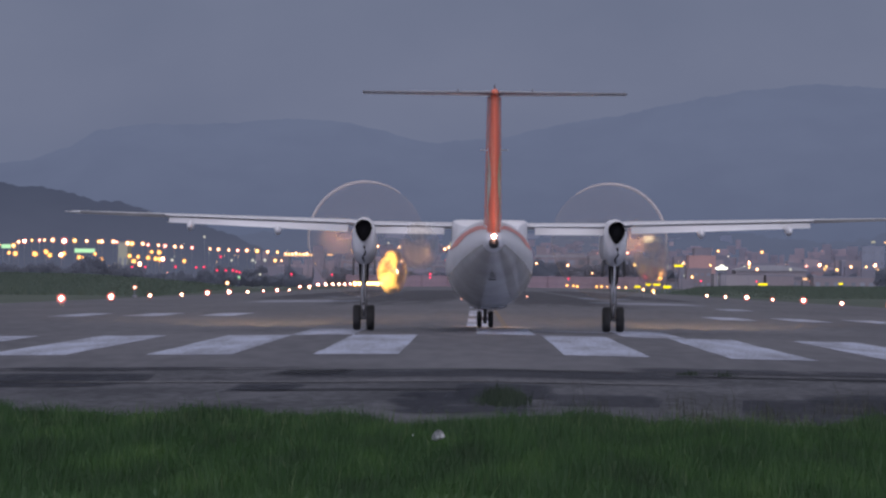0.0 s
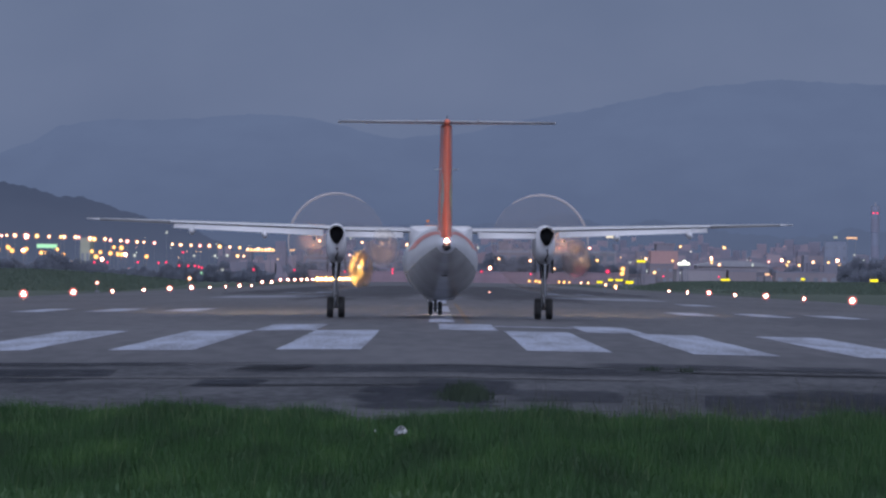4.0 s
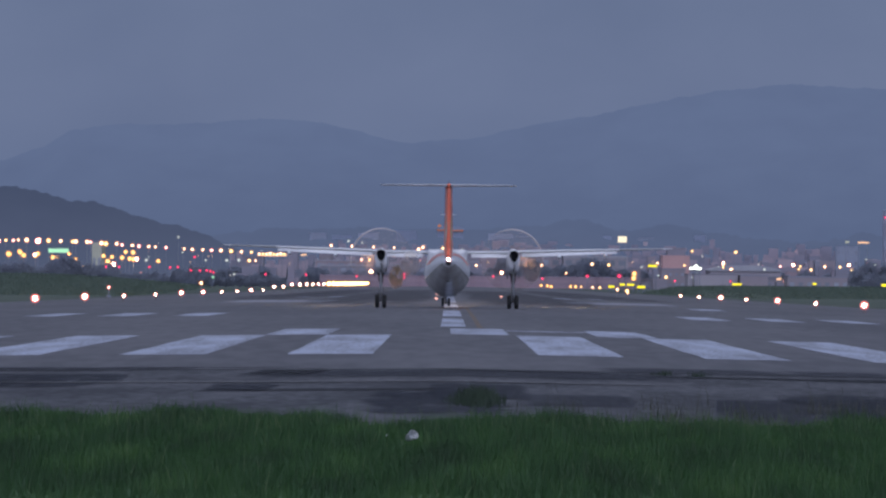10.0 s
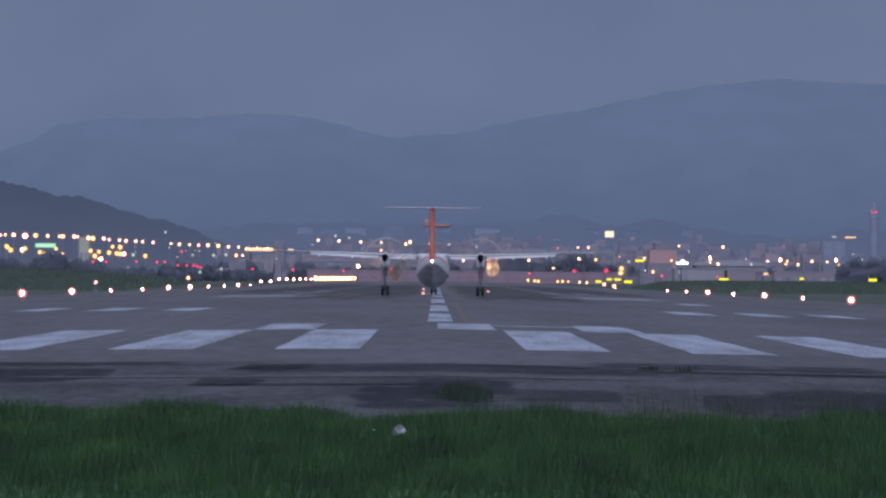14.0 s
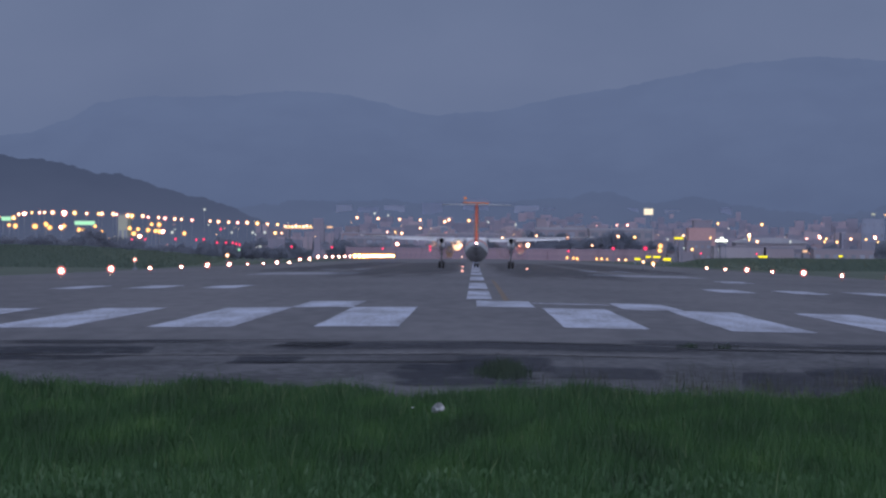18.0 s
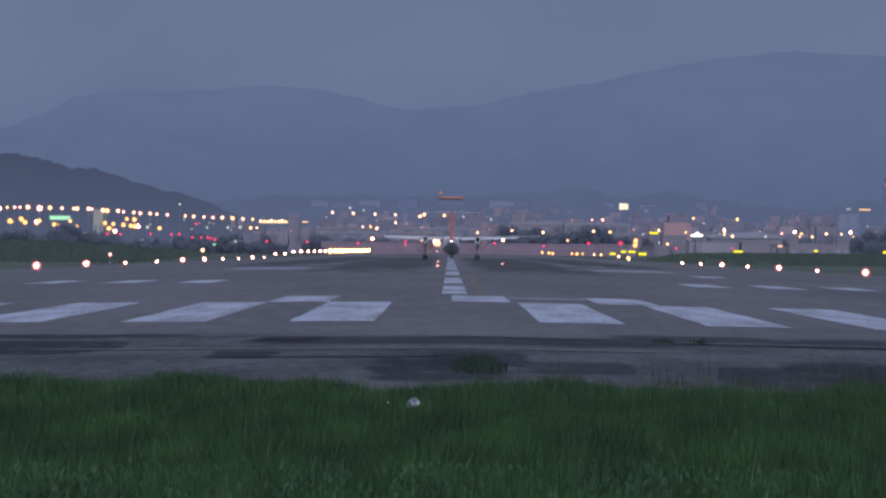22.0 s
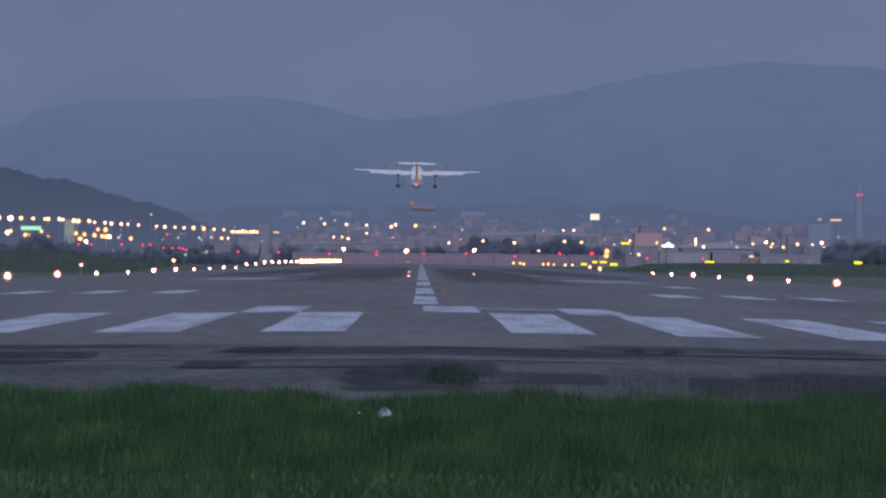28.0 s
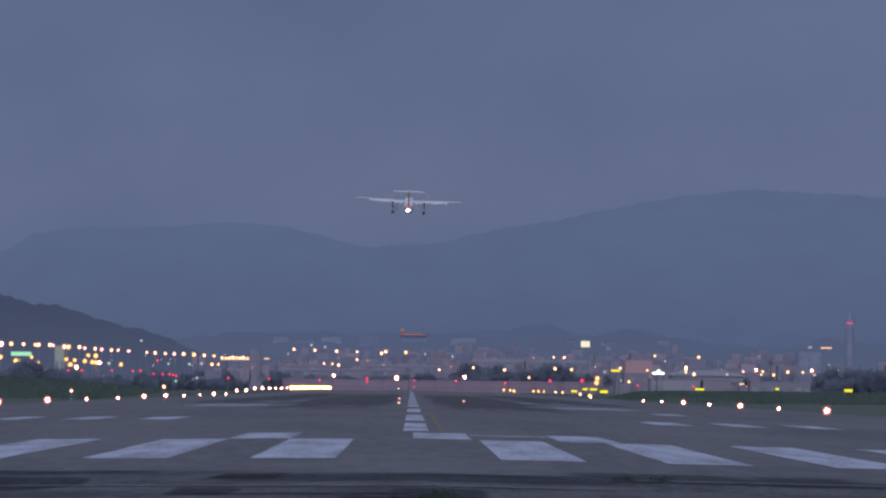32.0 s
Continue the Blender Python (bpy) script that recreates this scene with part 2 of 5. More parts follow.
# tower bands: red and white nearly lost in the haze mixed into them
M_BAND = material("hazy_red_band", (0.280, 0.280, 0.352), 0.8, second=(0.275, 0.280, 0.352), scale=0.2)
M_BAND_PALE = material("hazy_white_band", (0.280, 0.306, 0.390), 0.8, second=(0.275, 0.300, 0.382), scale=0.2)
M_FENCE = material("blast_wall_panel", (0.355, 0.250, 0.280), 0.8, second=(0.240, 0.185, 0.222), scale=0.5, random_piece=0.04, fine_share=0.5, spread=(0.42, 0.6))
G_LAMP = glow("warm_white_lamp", (1.0, 0.66, 0.38), 6.5)
G_EDGE = glow("runway_edge_lens", (1.0, 0.66, 0.48), 22.0)
# coloured bloom round the lamps, put on glowing shells outside the lenses
D_EDGE = halo_glow("edge_light_halo", (1.0, 0.22, 0.22), 4.2, 0.85)
D_WARM = halo_glow("floodlight_halo", (1.0, 0.38, 0.22), 2.5, 0.78)
D_AMBER = halo_glow("sodium_halo", (1.0, 0.44, 0.10), 2.1, 0.76)
D_RED = halo_glow("red_halo", (1.0, 0.04, 0.16), 1.0, 0.80)
D_PALE = halo_glow("pale_halo", (0.85, 0.9, 0.85), 0.7, 0.9)
G_LAMP_PINK = glow("rosy_white_lamp", (1.0, 0.66, 0.50), 5.0)
G_LAMP_GOLD = glow("golden_lamp", (1.0, 0.68, 0.30), 5.0)
G_AMBER = glow("sodium_lamp", (1.0, 0.50, 0.16), 4.6)
G_ORANGE = glow("deep_orange_lamp", (1.0, 0.36, 0.16), 0.5)
G_RED = glow("red_lamp", (1.0, 0.05, 0.14), 2.6)
G_GREEN = glow("green_sign", (0.50, 1.0, 0.66), 0.95)
G_YELLOW = glow("yellow_sign_face", (0.95, 0.80, 0.03), 1.4)
G_WHITE = glow("cool_white_lamp", (0.95, 1.0, 0.90), 3.0)
G_SIGN = glow("white_sign_face", (1.0, 0.88, 0.66), 1.15)
G_DIM = glow("dim_lit_window", (0.9, 0.95, 0.85), 0.45)
G_STRIP = glow("lit_hall_front", (1.0, 0.58, 0.34), 1.3)


# ---- mesh helpers ----
def part(name, bm, mat, parent=None, label="", smooth=True):
    """Links a bmesh (or ready mesh) as one mesh object under a thing or a part."""
    if isinstance(bm, bmesh.types.BMesh):
        me = bpy.data.meshes.new(name)
        bm.to_mesh(me)
        bm.free()
        if smooth:
            me.polygons.foreach_set("use_smooth", [True] * len(me.polygons))
        me.materials.append(mat)
    else:
        me = bm
    ob = new(name, me)
    if parent:
        ob.parent = parent
    return tagged(ob, label)


def loft(rings, caps=True, bm=None):
    """A skin over rings of points, each ring with the same count."""
    bm = bm or bmesh.new()
    rows = [[bm.verts.new(p) for p in r] for r in rings]
    k = len(rows[0])
    for a, b in zip(rows, rows[1:]):
        for i in range(k):
            bm.faces.new((a[i], a[(i + 1) % k], b[(i + 1) % k], b[i]))
    if caps:
        bm.faces.new(rows[0][::-1])
        bm.faces.new(rows[-1])
    bmesh.ops.recalc_face_normals(bm, faces=bm.faces)
    return bm


def oval(x, y, z, rx, rz, k=24, power=2.0):
    """A ring in the plane of x and z; a higher power squares it."""
    pts = []
    for i in range(k):
        a = 2 * math.pi * i / k
        c, s = math.cos(a), math.sin(a)
        pts.append((x + rx * math.copysign(abs(c) ** (2 / power), c), y, z + rz * math.copysign(abs(s) ** (2 / power), s)))
    return pts


def teardrop(x, y, z, rx, up, down, k=24):
    """A ring in the plane of x and z: round above, drawn to a blunt point below."""
    pts = []
    for i in range(k):
        a = 2 * math.pi * i / k
        c, s = math.cos(a), math.sin(a)
        pts.append((x + rx * c * (1 - 0.36 * max(0.0, -s) ** 1.3), y, z + (up if s > 0 else down) * s))
    return pts


def tube(a, b, r1, r2=None, k=10, bm=None):
    a, b = Vector(a), Vector(b)
    r2 = r1 if r2 is None else r2
    q = (b - a).to_track_quat("Z", "Y")
    ring = lambda c, r: [c + q @ Vector((r * math.cos(2 * math.pi * i / k), r * math.sin(2 * math.pi * i / k), 0)) for i in range(k)]
    return loft([ring(a, r1), ring(b, r2)], True, bm)


def block(x0, x1, y0, y1, z0, z1, bevel=0.0, bm=None):
    own = bm is None
    bm = bm or bmesh.new()
    v = [bm.verts.new((x, y, z)) for z in (z0, z1) for x, y in ((x0, y0), (x1, y0), (x1, y1), (x0, y1))]
    for f in ((3, 2, 1, 0), (4, 5, 6, 7), (0, 1, 5, 4), (1, 2, 6, 5), (2, 3, 7, 6), (3, 0, 4, 7)):
        bm.faces.new([v[i] for i in f])
    if bevel and own:
        bmesh.ops.bevel(bm, geom=bm.edges[:], offset=bevel, segments=2, affect="EDGES")
    return bm


def ball(x, y, z, rx, ry, rz, k=10, bm=None):
    bm = bm or bmesh.new()
    bmesh.ops.create_uvsphere(bm, u_segments=k, v_segments=max(6, k // 2 + 1), radius=1, matrix=Matrix.Translation((x, y, z)) @ Matrix.Diagonal((rx, ry, rz, 1)))
    return bm


def cup_shell(x, z, rows, k=16):
    """An open cup along y with a closed back; rows give y and radius from the back."""
    bm = loft([oval(x, y, z, r, r, k) for y, r in rows], False)
    bm.verts.ensure_lookup_table()
    bm.faces.new([bm.verts[i] for i in range(k)])
    return bm


def foil(y_front, y_back, z, thick, x, k=9):
    """A wing section in the plane of y and z at x."""
    chord = y_front - y_back
    up, low = [], []
    for i in range(k):
        s = i / (k - 1)
        h = thick * (1.48 * math.sqrt(s) - 0.63 * s - 1.76 * s * s + 1.42 * s ** 3 - 0.51 * s ** 4) + 0.006
        up.append((x, y_front - chord * s, z + h * 0.62))
        low.append((x, y_front - chord * s, z - h * 0.38))
    return up + low[::-1]


# ---- ground, runway, markings ----
CROWN = 0.013
NODES = (118.0, 131.0, 175.0)


def ground_z(x, y=1000.0):
    """The runway's surface: crowned across, and rising a little after the threshold."""
    return float(np.interp(y, NODES, (0.0, 0.077, 0.116))) - CROWN * abs(x)


def strip_mesh(x0, x1, y0, y1, lift, nx=1, ny=1, wobble=0.0, seed=0):
    """A thin sheet that follows the runway's crown."""
    bm = bmesh.new()
    xs = sorted({x0 + (x1 - x0) * i / nx for i in range(nx + 1)} | ({0.0} if x0 < 0 < x1 else set()))
    ys = sorted({y0 + (y1 - y0) * j / ny for j in range(ny + 1)} | {v for v in NODES if y0 < v < y1})
    ny = len(ys) - 1
    top = {}
    for i, x in enumerate(xs):
        for j, y in enumerate(ys):
            edge = wobble if (i in (0, len(xs) - 1) or j in (0, ny)) else 0
            xx = x + edge * 1.6 * (noise.noise((y * 0.45, seed * 3.1, i)) + 0.5 * noise.noise((y * 2.1, seed, 7)))
            yy = y + edge * 4.5 * (noise.noise((x * 1.3, seed * 1.7, j + 0.5)) + 0.5 * noise.noise((x * 5.0, seed, 3)))
            top[i, j] = bm.verts.new((xx, yy, ground_z(xx, yy) + lift))
    for i in range(len(xs) - 1):
        for j in range(ny):
            bm.faces.new((top[i, j], top[i + 1, j], top[i + 1, j + 1], top[i, j + 1]))
    return bm


sheet = bmesh.new()
gx = [-4900, -900, -200, -45, -38, 38, 45, 200, 900, 4900]
gy = [-300, 0, 25, 60, 68, 400, 1500, 3000, 4950]
gv = [[sheet.verts.new((x, y, -0.43)) for y in gy] for x in gx]
for i in range(len(gx) - 1):
    for j in range(len(gy) - 1):
        sheet.faces.new((gv[i][j], gv[i + 1][j], gv[i + 1][j + 1], gv[i][j + 1]))
ground = tagged(part("ground", sheet, M_TURF), "dark green airfield grass reaching to the horizon", "ground", kind="structure")
mound = bmesh.new()
mv = [[mound.verts.new((x, y, z)) for y, z in ((-20, -0.05), (40, -0.04), (72, -0.05), (80, -0.42))] for x in (-40, -10, 0, 10, 40)]
for i in range(4):
    for j in range(3):
        mound.faces.new((mv[i][j], mv[i + 1][j], mv[i + 1][j + 1], mv[i][j + 1]))
tagged(part("ground_verge", mound, M_SOIL), "grass-covered verge before the paved runway end", "ground", kind="structure")

bank = bmesh.new()
bank_rows = []
for x, h in ((-160, 3.2), (-110, 3.3), (-85, 3.0), (-70, 2.2), (-58, 1.2), (-46, 0.05)):
    bank_rows.append([bank.verts.new((x * k, y, -0.44 + h * u)) for y, u, k in ((760, 0.0, 0.86), (1000, 0.36, 0.92), (1200, 0.74, 0.97), (1330, 1.0, 1.0), (1345, 0.95, 1.0), (1370, 0.0, 1.0))])
for a, b in zip(bank_rows, bank_rows[1:]):
    for i in range(5):
        bank.faces.new((a[i], b[i], b[i + 1], a[i + 1]))
bank_rows = []
for x, h in ((44, 0.02), (51, 1.45), (60, 1.72), (120, 1.75), (200, 1.8)):
    bank_rows.append([bank.verts.new((x * k, y, -0.44 + h * u)) for y, u, k in ((700, 0.0, 0.9), (950, 0.36, 0.95), (1200, 0.76, 0.98), (1360, 1.0, 1.0), (1372, 0.95, 1.0), (1388, 0.0, 1.0))])
for a, b in zip(bank_rows, bank_rows[1:]):
    for i in range(5):
        bank.faces.new((a[i], b[i], b[i + 1], a[i + 1]))
tagged(part("ground_bank", bank, M_TURF), "low grassy banks beside the runway strip", "ground", kind="structure")

runway = tagged(part("runway", strip_mesh(-37.5, 37.5, 114, 2740, 0.0, 20, 60), M_ASPHALT), "dark grey asphalt runway with worn markings", "runway", kind="structure")
tagged(part("pavement", strip_mesh(-37.5, 37.5, 64, 113.98, -0.006, 20, 20), M_OVERRUN), "pale weathered asphalt before the runway threshold", "pavement", kind="structure")


def marking(name, x0, x1, y0, y1, label, mat=None, seed=0, group="", lift=0.006, wobble=0.03, ny=10):
    ob = part(name, strip_mesh(x0, x1, y0, y1, lift, 3, ny, wobble, seed), mat or M_PAINT)
    return tagged(ob, label, "marking", group, "structure")


# threshold stripes: 1.8 m wide on a 3.6 m pitch, with a double gap on the centreline
for k in range(7):
    for s in (-1, 1):
        c = s * (2.7 + 3.6 * k)
        marking("threshold_stripe", c - 0.92, c + 0.92, 131.0, 175.0, "long worn white threshold stripe on dark asphalt", seed=k * 2 + (s > 0), group="threshold stripes")
for k, (x0, x1) in enumerate(((-5.43, -3.66), (-0.1, 1.60), (4.17, 5.89))):
    marking("designation_bar", x0, x1, 176, 198.5, "white bar of the runway number", seed=40 + k, group="runway number")
marking("designation_bar", 1.67, 4.08, 190.1, 192.9, "thin faded white cross bar of the runway number", seed=44, group="runway number", wobble=0.05)
for k, (y0, y1) in enumerate(((206, 252), (269, 323), (358, 417))):
    marking("centreline_dash", -0.42, 0.44, y0, y1, "white painted centreline dash", seed=50 + k, group="centreline")
for k in range(26):
    marking("centreline_dash", -0.42, 0.44, 456.3 + 78.84 * k, 512 + 78.84 * k, "white painted centreline dash", seed=60 + k, group="centreline", ny=4)
for s in (-1, 1):
    for k in range(3):
        a, b = sorted((s * (11.2 + 3.55 * k), s * (12.9 + 3.5 * k)))
        marking("touchdown_bar", a, b, 281, 308, "white touchdown zone bar", seed=90 + k + 5 * s, group="touchdown bars")
        if k < 2:
            marking("touchdown_bar", a, b, 640, 672.5, "white touchdown zone bar", seed=190 + k + 5 * s, group="touchdown bars")
    a, b = sorted((s * 9.65, s * 18.2))
    marking("aiming_point_bar", a, b, 482, 538, "broad faded white aiming point block", M_WORN, seed=99 + s, group="aiming point")
    a, b = sorted((s * 27.1, s * 27.8))
    marking("edge_line", a, b, 140, 2700, "white painted runway edge line", M_FADED, seed=120 + s, ny=60)
marking("touchdown_bar", 16.4, 18.3, 400, 426, "white touchdown zone bar", seed=141, group="touchdown bars")
yl = bmesh.new()
pts = [(0.89, 200), (0.91, 232), (0.93, 278), (0.93, 325), (0.91, 362)]
rows_y = [[yl.verts.new((x + d, y, ground_z(x, y) + 0.009)) for d in (-0.095, 0.095)] for x, y in pts]
for a, b in zip(rows_y, rows_y[1:]):
    yl.faces.new((a[0], a[1], b[1], b[0]))
tagged(part("taxi_lead_line", yl, M_YELLOW), "faded yellow lead-off line beside the centreline", "marking", kind="structure")

# cracks, tar seams and worn repairs on the paving before the threshold
def stain_material(name, dark, light, strength, grain, stretch, rough=0.8):
    """A stain that thins out unevenly towards its rim, letting the paving show."""
    m = material(name, dark, rough, second=light, scale=grain, bump=0.3, bump_scale=40, stretch=stretch, fine_share=0.5, spread=(0.38, 0.64))
    n, l = m.node_tree.nodes, m.node_tree.links
    b = n["Principled BSDF"]
    b.inputs["Specular IOR Level"].default_value = 0.15
    co, sep, ns = n.new("ShaderNodeTexCoord"), n.new("ShaderNodeSeparateXYZ"), n.new("ShaderNodeTexNoise")
    l.new(co.outputs["Generated"], sep.inputs[0])
    mp = n.new("ShaderNodeMapping")
    mp.inputs["Scale"].default_value = stretch
    l.new(co.outputs["Object"], mp.inputs[0]), l.new(mp.outputs[0], ns.inputs["Vector"])
    ns.inputs["Scale"].default_value, ns.inputs["Detail"].default_value = grain * 3, 6

    def calc(op, a, c):
        k = n.new("ShaderNodeMath")
        k.operation = op
        for i, v in enumerate((a, c)):
            if isinstance(v, (int, float)):
                k.inputs[i].default_value = v
            else:
                l.new(v, k.inputs[i])
        return k.outputs[0]

    rim = calc("MULTIPLY", 1.0, 1.0)
    for axis in ("X", "Y"):
        near = calc("MULTIPLY", sep.outputs[axis], calc("SUBTRACT", 1.0, sep.outputs[axis]))
        rim = calc("MULTIPLY", rim, calc("MINIMUM", calc("MULTIPLY", near, 5.5), 1.0))
    soft = n.new("ShaderNodeMapRange")
    soft.interpolation_type = "SMOOTHSTEP"
    l.new(calc("MULTIPLY", rim, calc("ADD", 1.0, calc("MULTIPLY", calc("SUBTRACT", ns.outputs["Fac"], 0.5), 2.6))), soft.inputs[0])
    soft.inputs[1].default_value, soft.inputs[2].default_value, soft.inputs[4].default_value = 0.22, 0.85, strength
    clear, mix = n.new("ShaderNodeBsdfTransparent"), n.new("ShaderNodeMixShader")
    l.new(soft.outputs[0], mix.inputs[0]), l.new(clear.outputs[0], mix.inputs[1]), l.new(b.outputs[0], mix.inputs[2])
    l.new(mix.outputs[0], n["Material Output"].inputs[0])
    return m


S_TAR = stain_material("tar_repair", (0.028, 0.034, 0.048), (0.055, 0.062, 0.078), 0.64, 0.45, (1, 0.22, 1))
S_DAMP = stain_material("dark_worn_asphalt", (0.036, 0.043, 0.060), (0.062, 0.069, 0.086), 0.48, 0.35, (1, 0.20, 1))
S_CRACK = stain_material("crack_tar", (0.016, 0.018, 0.024), (0.036, 0.040, 0.048), 0.7, 0.9, (1, 0.6, 1))


def stain(name, x0, x1, y0, y1, lift, mat, label, group, lean=0.0):
    """A soft-rimmed stain lying on the paving; lean shifts its far side along x."""
    bm = strip_mesh(x0, x1, y0, y1, lift, max(2, int((x1 - x0) * 2)), max(2, int((y1 - y0) / 6)))
    for v in bm.verts:
        v.co.x += lean * (v.co.y - y0) / (y1 - y0)
        v.co.z = ground_z(v.co.x, v.co.y) + lift
    return tagged(part(name, bm, mat), label, "stain", group, "structure")


REPAIRS = ((-8.6, -5.3, 93.5, 111.0, S_TAR, -0.6), (-10.5, -6.6, 76.0, 90.0, S_DAMP, 0.0), (-4.0, -2.7, 90.0, 98.0, S_TAR, 0.0), (-1.5, 0.85, 73.0, 92.0, S_TAR, 0.0),
           (-0.6, 0.95, 83.0, 98.5, S_TAR, 0.2), (0.5, 2.2, 79.0, 90.0, S_DAMP, 0.5), (2.9, 5.6, 70.0, 90.0, S_DAMP, 0.9), (4.2, 8.6, 73.0, 95.0, S_TAR, 0.6), (-4.5, 4.5, 103.0, 113.5, S_DAMP, 0.0),
           (-9.5, -4.6, 112.0, 118.0, S_DAMP, 0.0), (2.2, 9.0, 112.0, 120.0, S_DAMP, 0.0))
for k, (x0, x1, y0, y1, mat, lean) in enumerate(REPAIRS):
    stain("tar_repair", x0, x1, y0, y1, 0.001 + 0.0007 * k, mat, "dark worn repair on weathered asphalt", "asphalt repairs", lean)
for k, (x0, x1, y0, y1, lean) in enumerate(((-10, -2.0, 115.4, 116.2, 0), (-3.9, -2.6, 106.5, 113.5, 0.4), (2.6, 10, 107.6, 110.0, 0.4), (-1.0, 3.2, 110.8, 112.2, 0), (-4.2, 0.2, 91.0, 92.3, 0.3), (-8.8, -6.4, 99.6, 101.0, 0))):
    stain("crack", x0, x1, y0, y1, 0.0105 + 0.0005 * k, S_CRACK, "dark open crack across the old paving", "paving cracks", lean)
S_PALE = stain_material("dusty_joint", (0.17, 0.172, 0.18), (0.21, 0.212, 0.22), 0.7, 0.6, (0.5, 1.2, 1))
stain("dusty_joint", -9, 5, 98.4, 99.7, 0.014, S_PALE, "pale dusty joint across the paving", "dusty joints")

S_RUBBER = stain_material("tyre_rubber_stain", (0.018, 0.020, 0.028), (0.050, 0.053, 0.064), 0.32, 0.22, (1, 0.03, 1), 0.6)
for k, (x0, x1, y0, y1) in enumerate(((-13.5, -0.6, 340, 1300), (0.5, 13.0, 320, 1250), (-24, -12, 500, 1400), (12, 24, 520, 1400))):
    stain("rubber_stain", x0, x1, y0, y1, 0.010 + 0.003 * k, S_RUBBER, "dark tyre rubber worn into the runway", "rubber stains")

# ---- airfield lights ----
def edge_light(r=0.13, lens=None, up=0.0):
    """A raised runway edge light: base plate, stem, collar and glowing lens."""
    root = new("runway_edge_light")
    part("base_plate", tube((0, 0, 0), (0, 0, 0.03), 0.16, 0.15, 12), M_YELLOW, root)
    part("stem", tube((0, 0, 0.03), (0, 0, 0.24 + up), 0.03), M_POLE, root)
    part("collar", tube((0, 0, 0.24 + up), (0, 0, 0.29 + up), 0.07, 0.09, 12), M_YELLOW, root)
    lens_ob = part("lens", ball(0, 0, 0.29 + up + r * 1.1, r * 0.95, r * 0.95, r, 12), lens or G_EDGE, root, "glowing clear lens")
    # outer shell added for the fringe of glow round the lens
    part("halo_shell", ball(0, 0, 0.29 + up + r * 1.1, r * 2.0, r * 2.0, r * 1.95, 14), D_AMBER if lens else D_EDGE, lens_ob, "clear shell that carries the light's halo")
    return root


E_BIG, E_SMALL = edge_light(0.165), edge_light(0.105)
for ob, lab in ((E_BIG, "bright raised runway edge light on a short stem"), (E_SMALL, "raised runway edge light on a short stem")):
    tagged(ob, lab, "runway light", "runway edge lights")
BIG_LEFT, BIG_RIGHT = (0, 1, 4, 5, 8, 10), (0, 2, 4)
E_YELLOW = edge_light(0.40, glow("caution_zone_lens", (1.0, 0.62, 0.20), 30.0), 0.60)
E_TALL, E_RAISED = edge_light(0.185, None, 0.76), edge_light(0.165, None, 0.42)
E_NEAR = edge_light(0.165)
tagged(E_NEAR, "very bright raised runway edge light on a short stem", "runway light", "runway edge lights")
for ob in (E_TALL, E_RAISED):
    tagged(ob, "bright runway edge light on a tall stem", "runway light", "runway edge lights")
tagged(E_YELLOW, "yellow raised edge light near the runway's far end", "runway light", "runway edge lights")
edge_spots = []
for k in range(31):
    for x, y0, big in ((-29.8, 437.8, BIG_LEFT), (30.9, 455.6, BIG_RIGHT)):
        if x > 0 and (k > 10 or 6 < k < 10):
            continue
        src = E_NEAR if k == 0 and x > 0 else E_YELLOW if k > 17 and x < 0 else E_TALL if 11 < k and x < 0 else E_RAISED if 9 < k and x < 0 else E_BIG if k in big else E_SMALL
        edge_spots.append((src, pose(x, y0 + 60 * k, ground_z(x))))
first = set()
for src, m in edge_spots:
    if src in first:
        copy_thing(src, m)
    else:
        src.matrix_basis = m
        first.add(src)


# ---- distance: mountains and wooded hill ----
def ridge(name, profile, d, depth, mat, label, jag, seed):
    """A far ridge: its crest runs through (x, z) points at distance d, with a back slope and a rough skyline."""
    bm = bmesh.new()
    crest, foot, back = [], [], []
    n = 260
    x0, x1 = profile[0][0], profile[-1][0]
    for i in range(n + 1):
        x = x0 + (x1 - x0) * i / n
        for (ax, az), (bx, bz) in zip(profile, profile[1:]):
            if ax <= x <= bx:
                s = (x - ax) / (bx - ax)
                s = s * s * (3 - 2 * s) * 0.5 + s * 0.5
                z = az + (bz - az) * s
                break
        z += jag * (noise.noise((x * 0.03, seed, 0)) + 0.6 * noise.noise((x * 0.11, seed, 3)) + 0.4 * noise.noise((x * 0.31, seed, 5)))
        crest.append(bm.verts.new((x, d, max(z, 1))))
        foot.append(bm.verts.new((x, d - depth, -3)))
        back.append(bm.verts.new((x, d + depth * 0.4, -3)))
    for i in range(n):
        bm.faces.new((foot[i], foot[i + 1], crest[i + 1], crest[i]))
        bm.faces.new((crest[i], crest[i + 1], back[i + 1], back[i]))
    return tagged(part(name, bm, mat, None, ""), label, "backdrop", kind="structure")


# ridge emission colours: dusk haze is mixed in, set against the sky
M_FAR = haze_glow_material("far_mountain_haze", (0.093, 0.125, 0.225), (0.116, 0.154, 0.270), 118)
M_HILL = haze_glow_material("near_hill_haze", (0.084, 0.104, 0.176), (0.047, 0.064, 0.118), 90)
M_MID = haze_glow_material("low_hills_haze", (0.097, 0.124, 0.212), (0.093, 0.123, 0.218), 45)
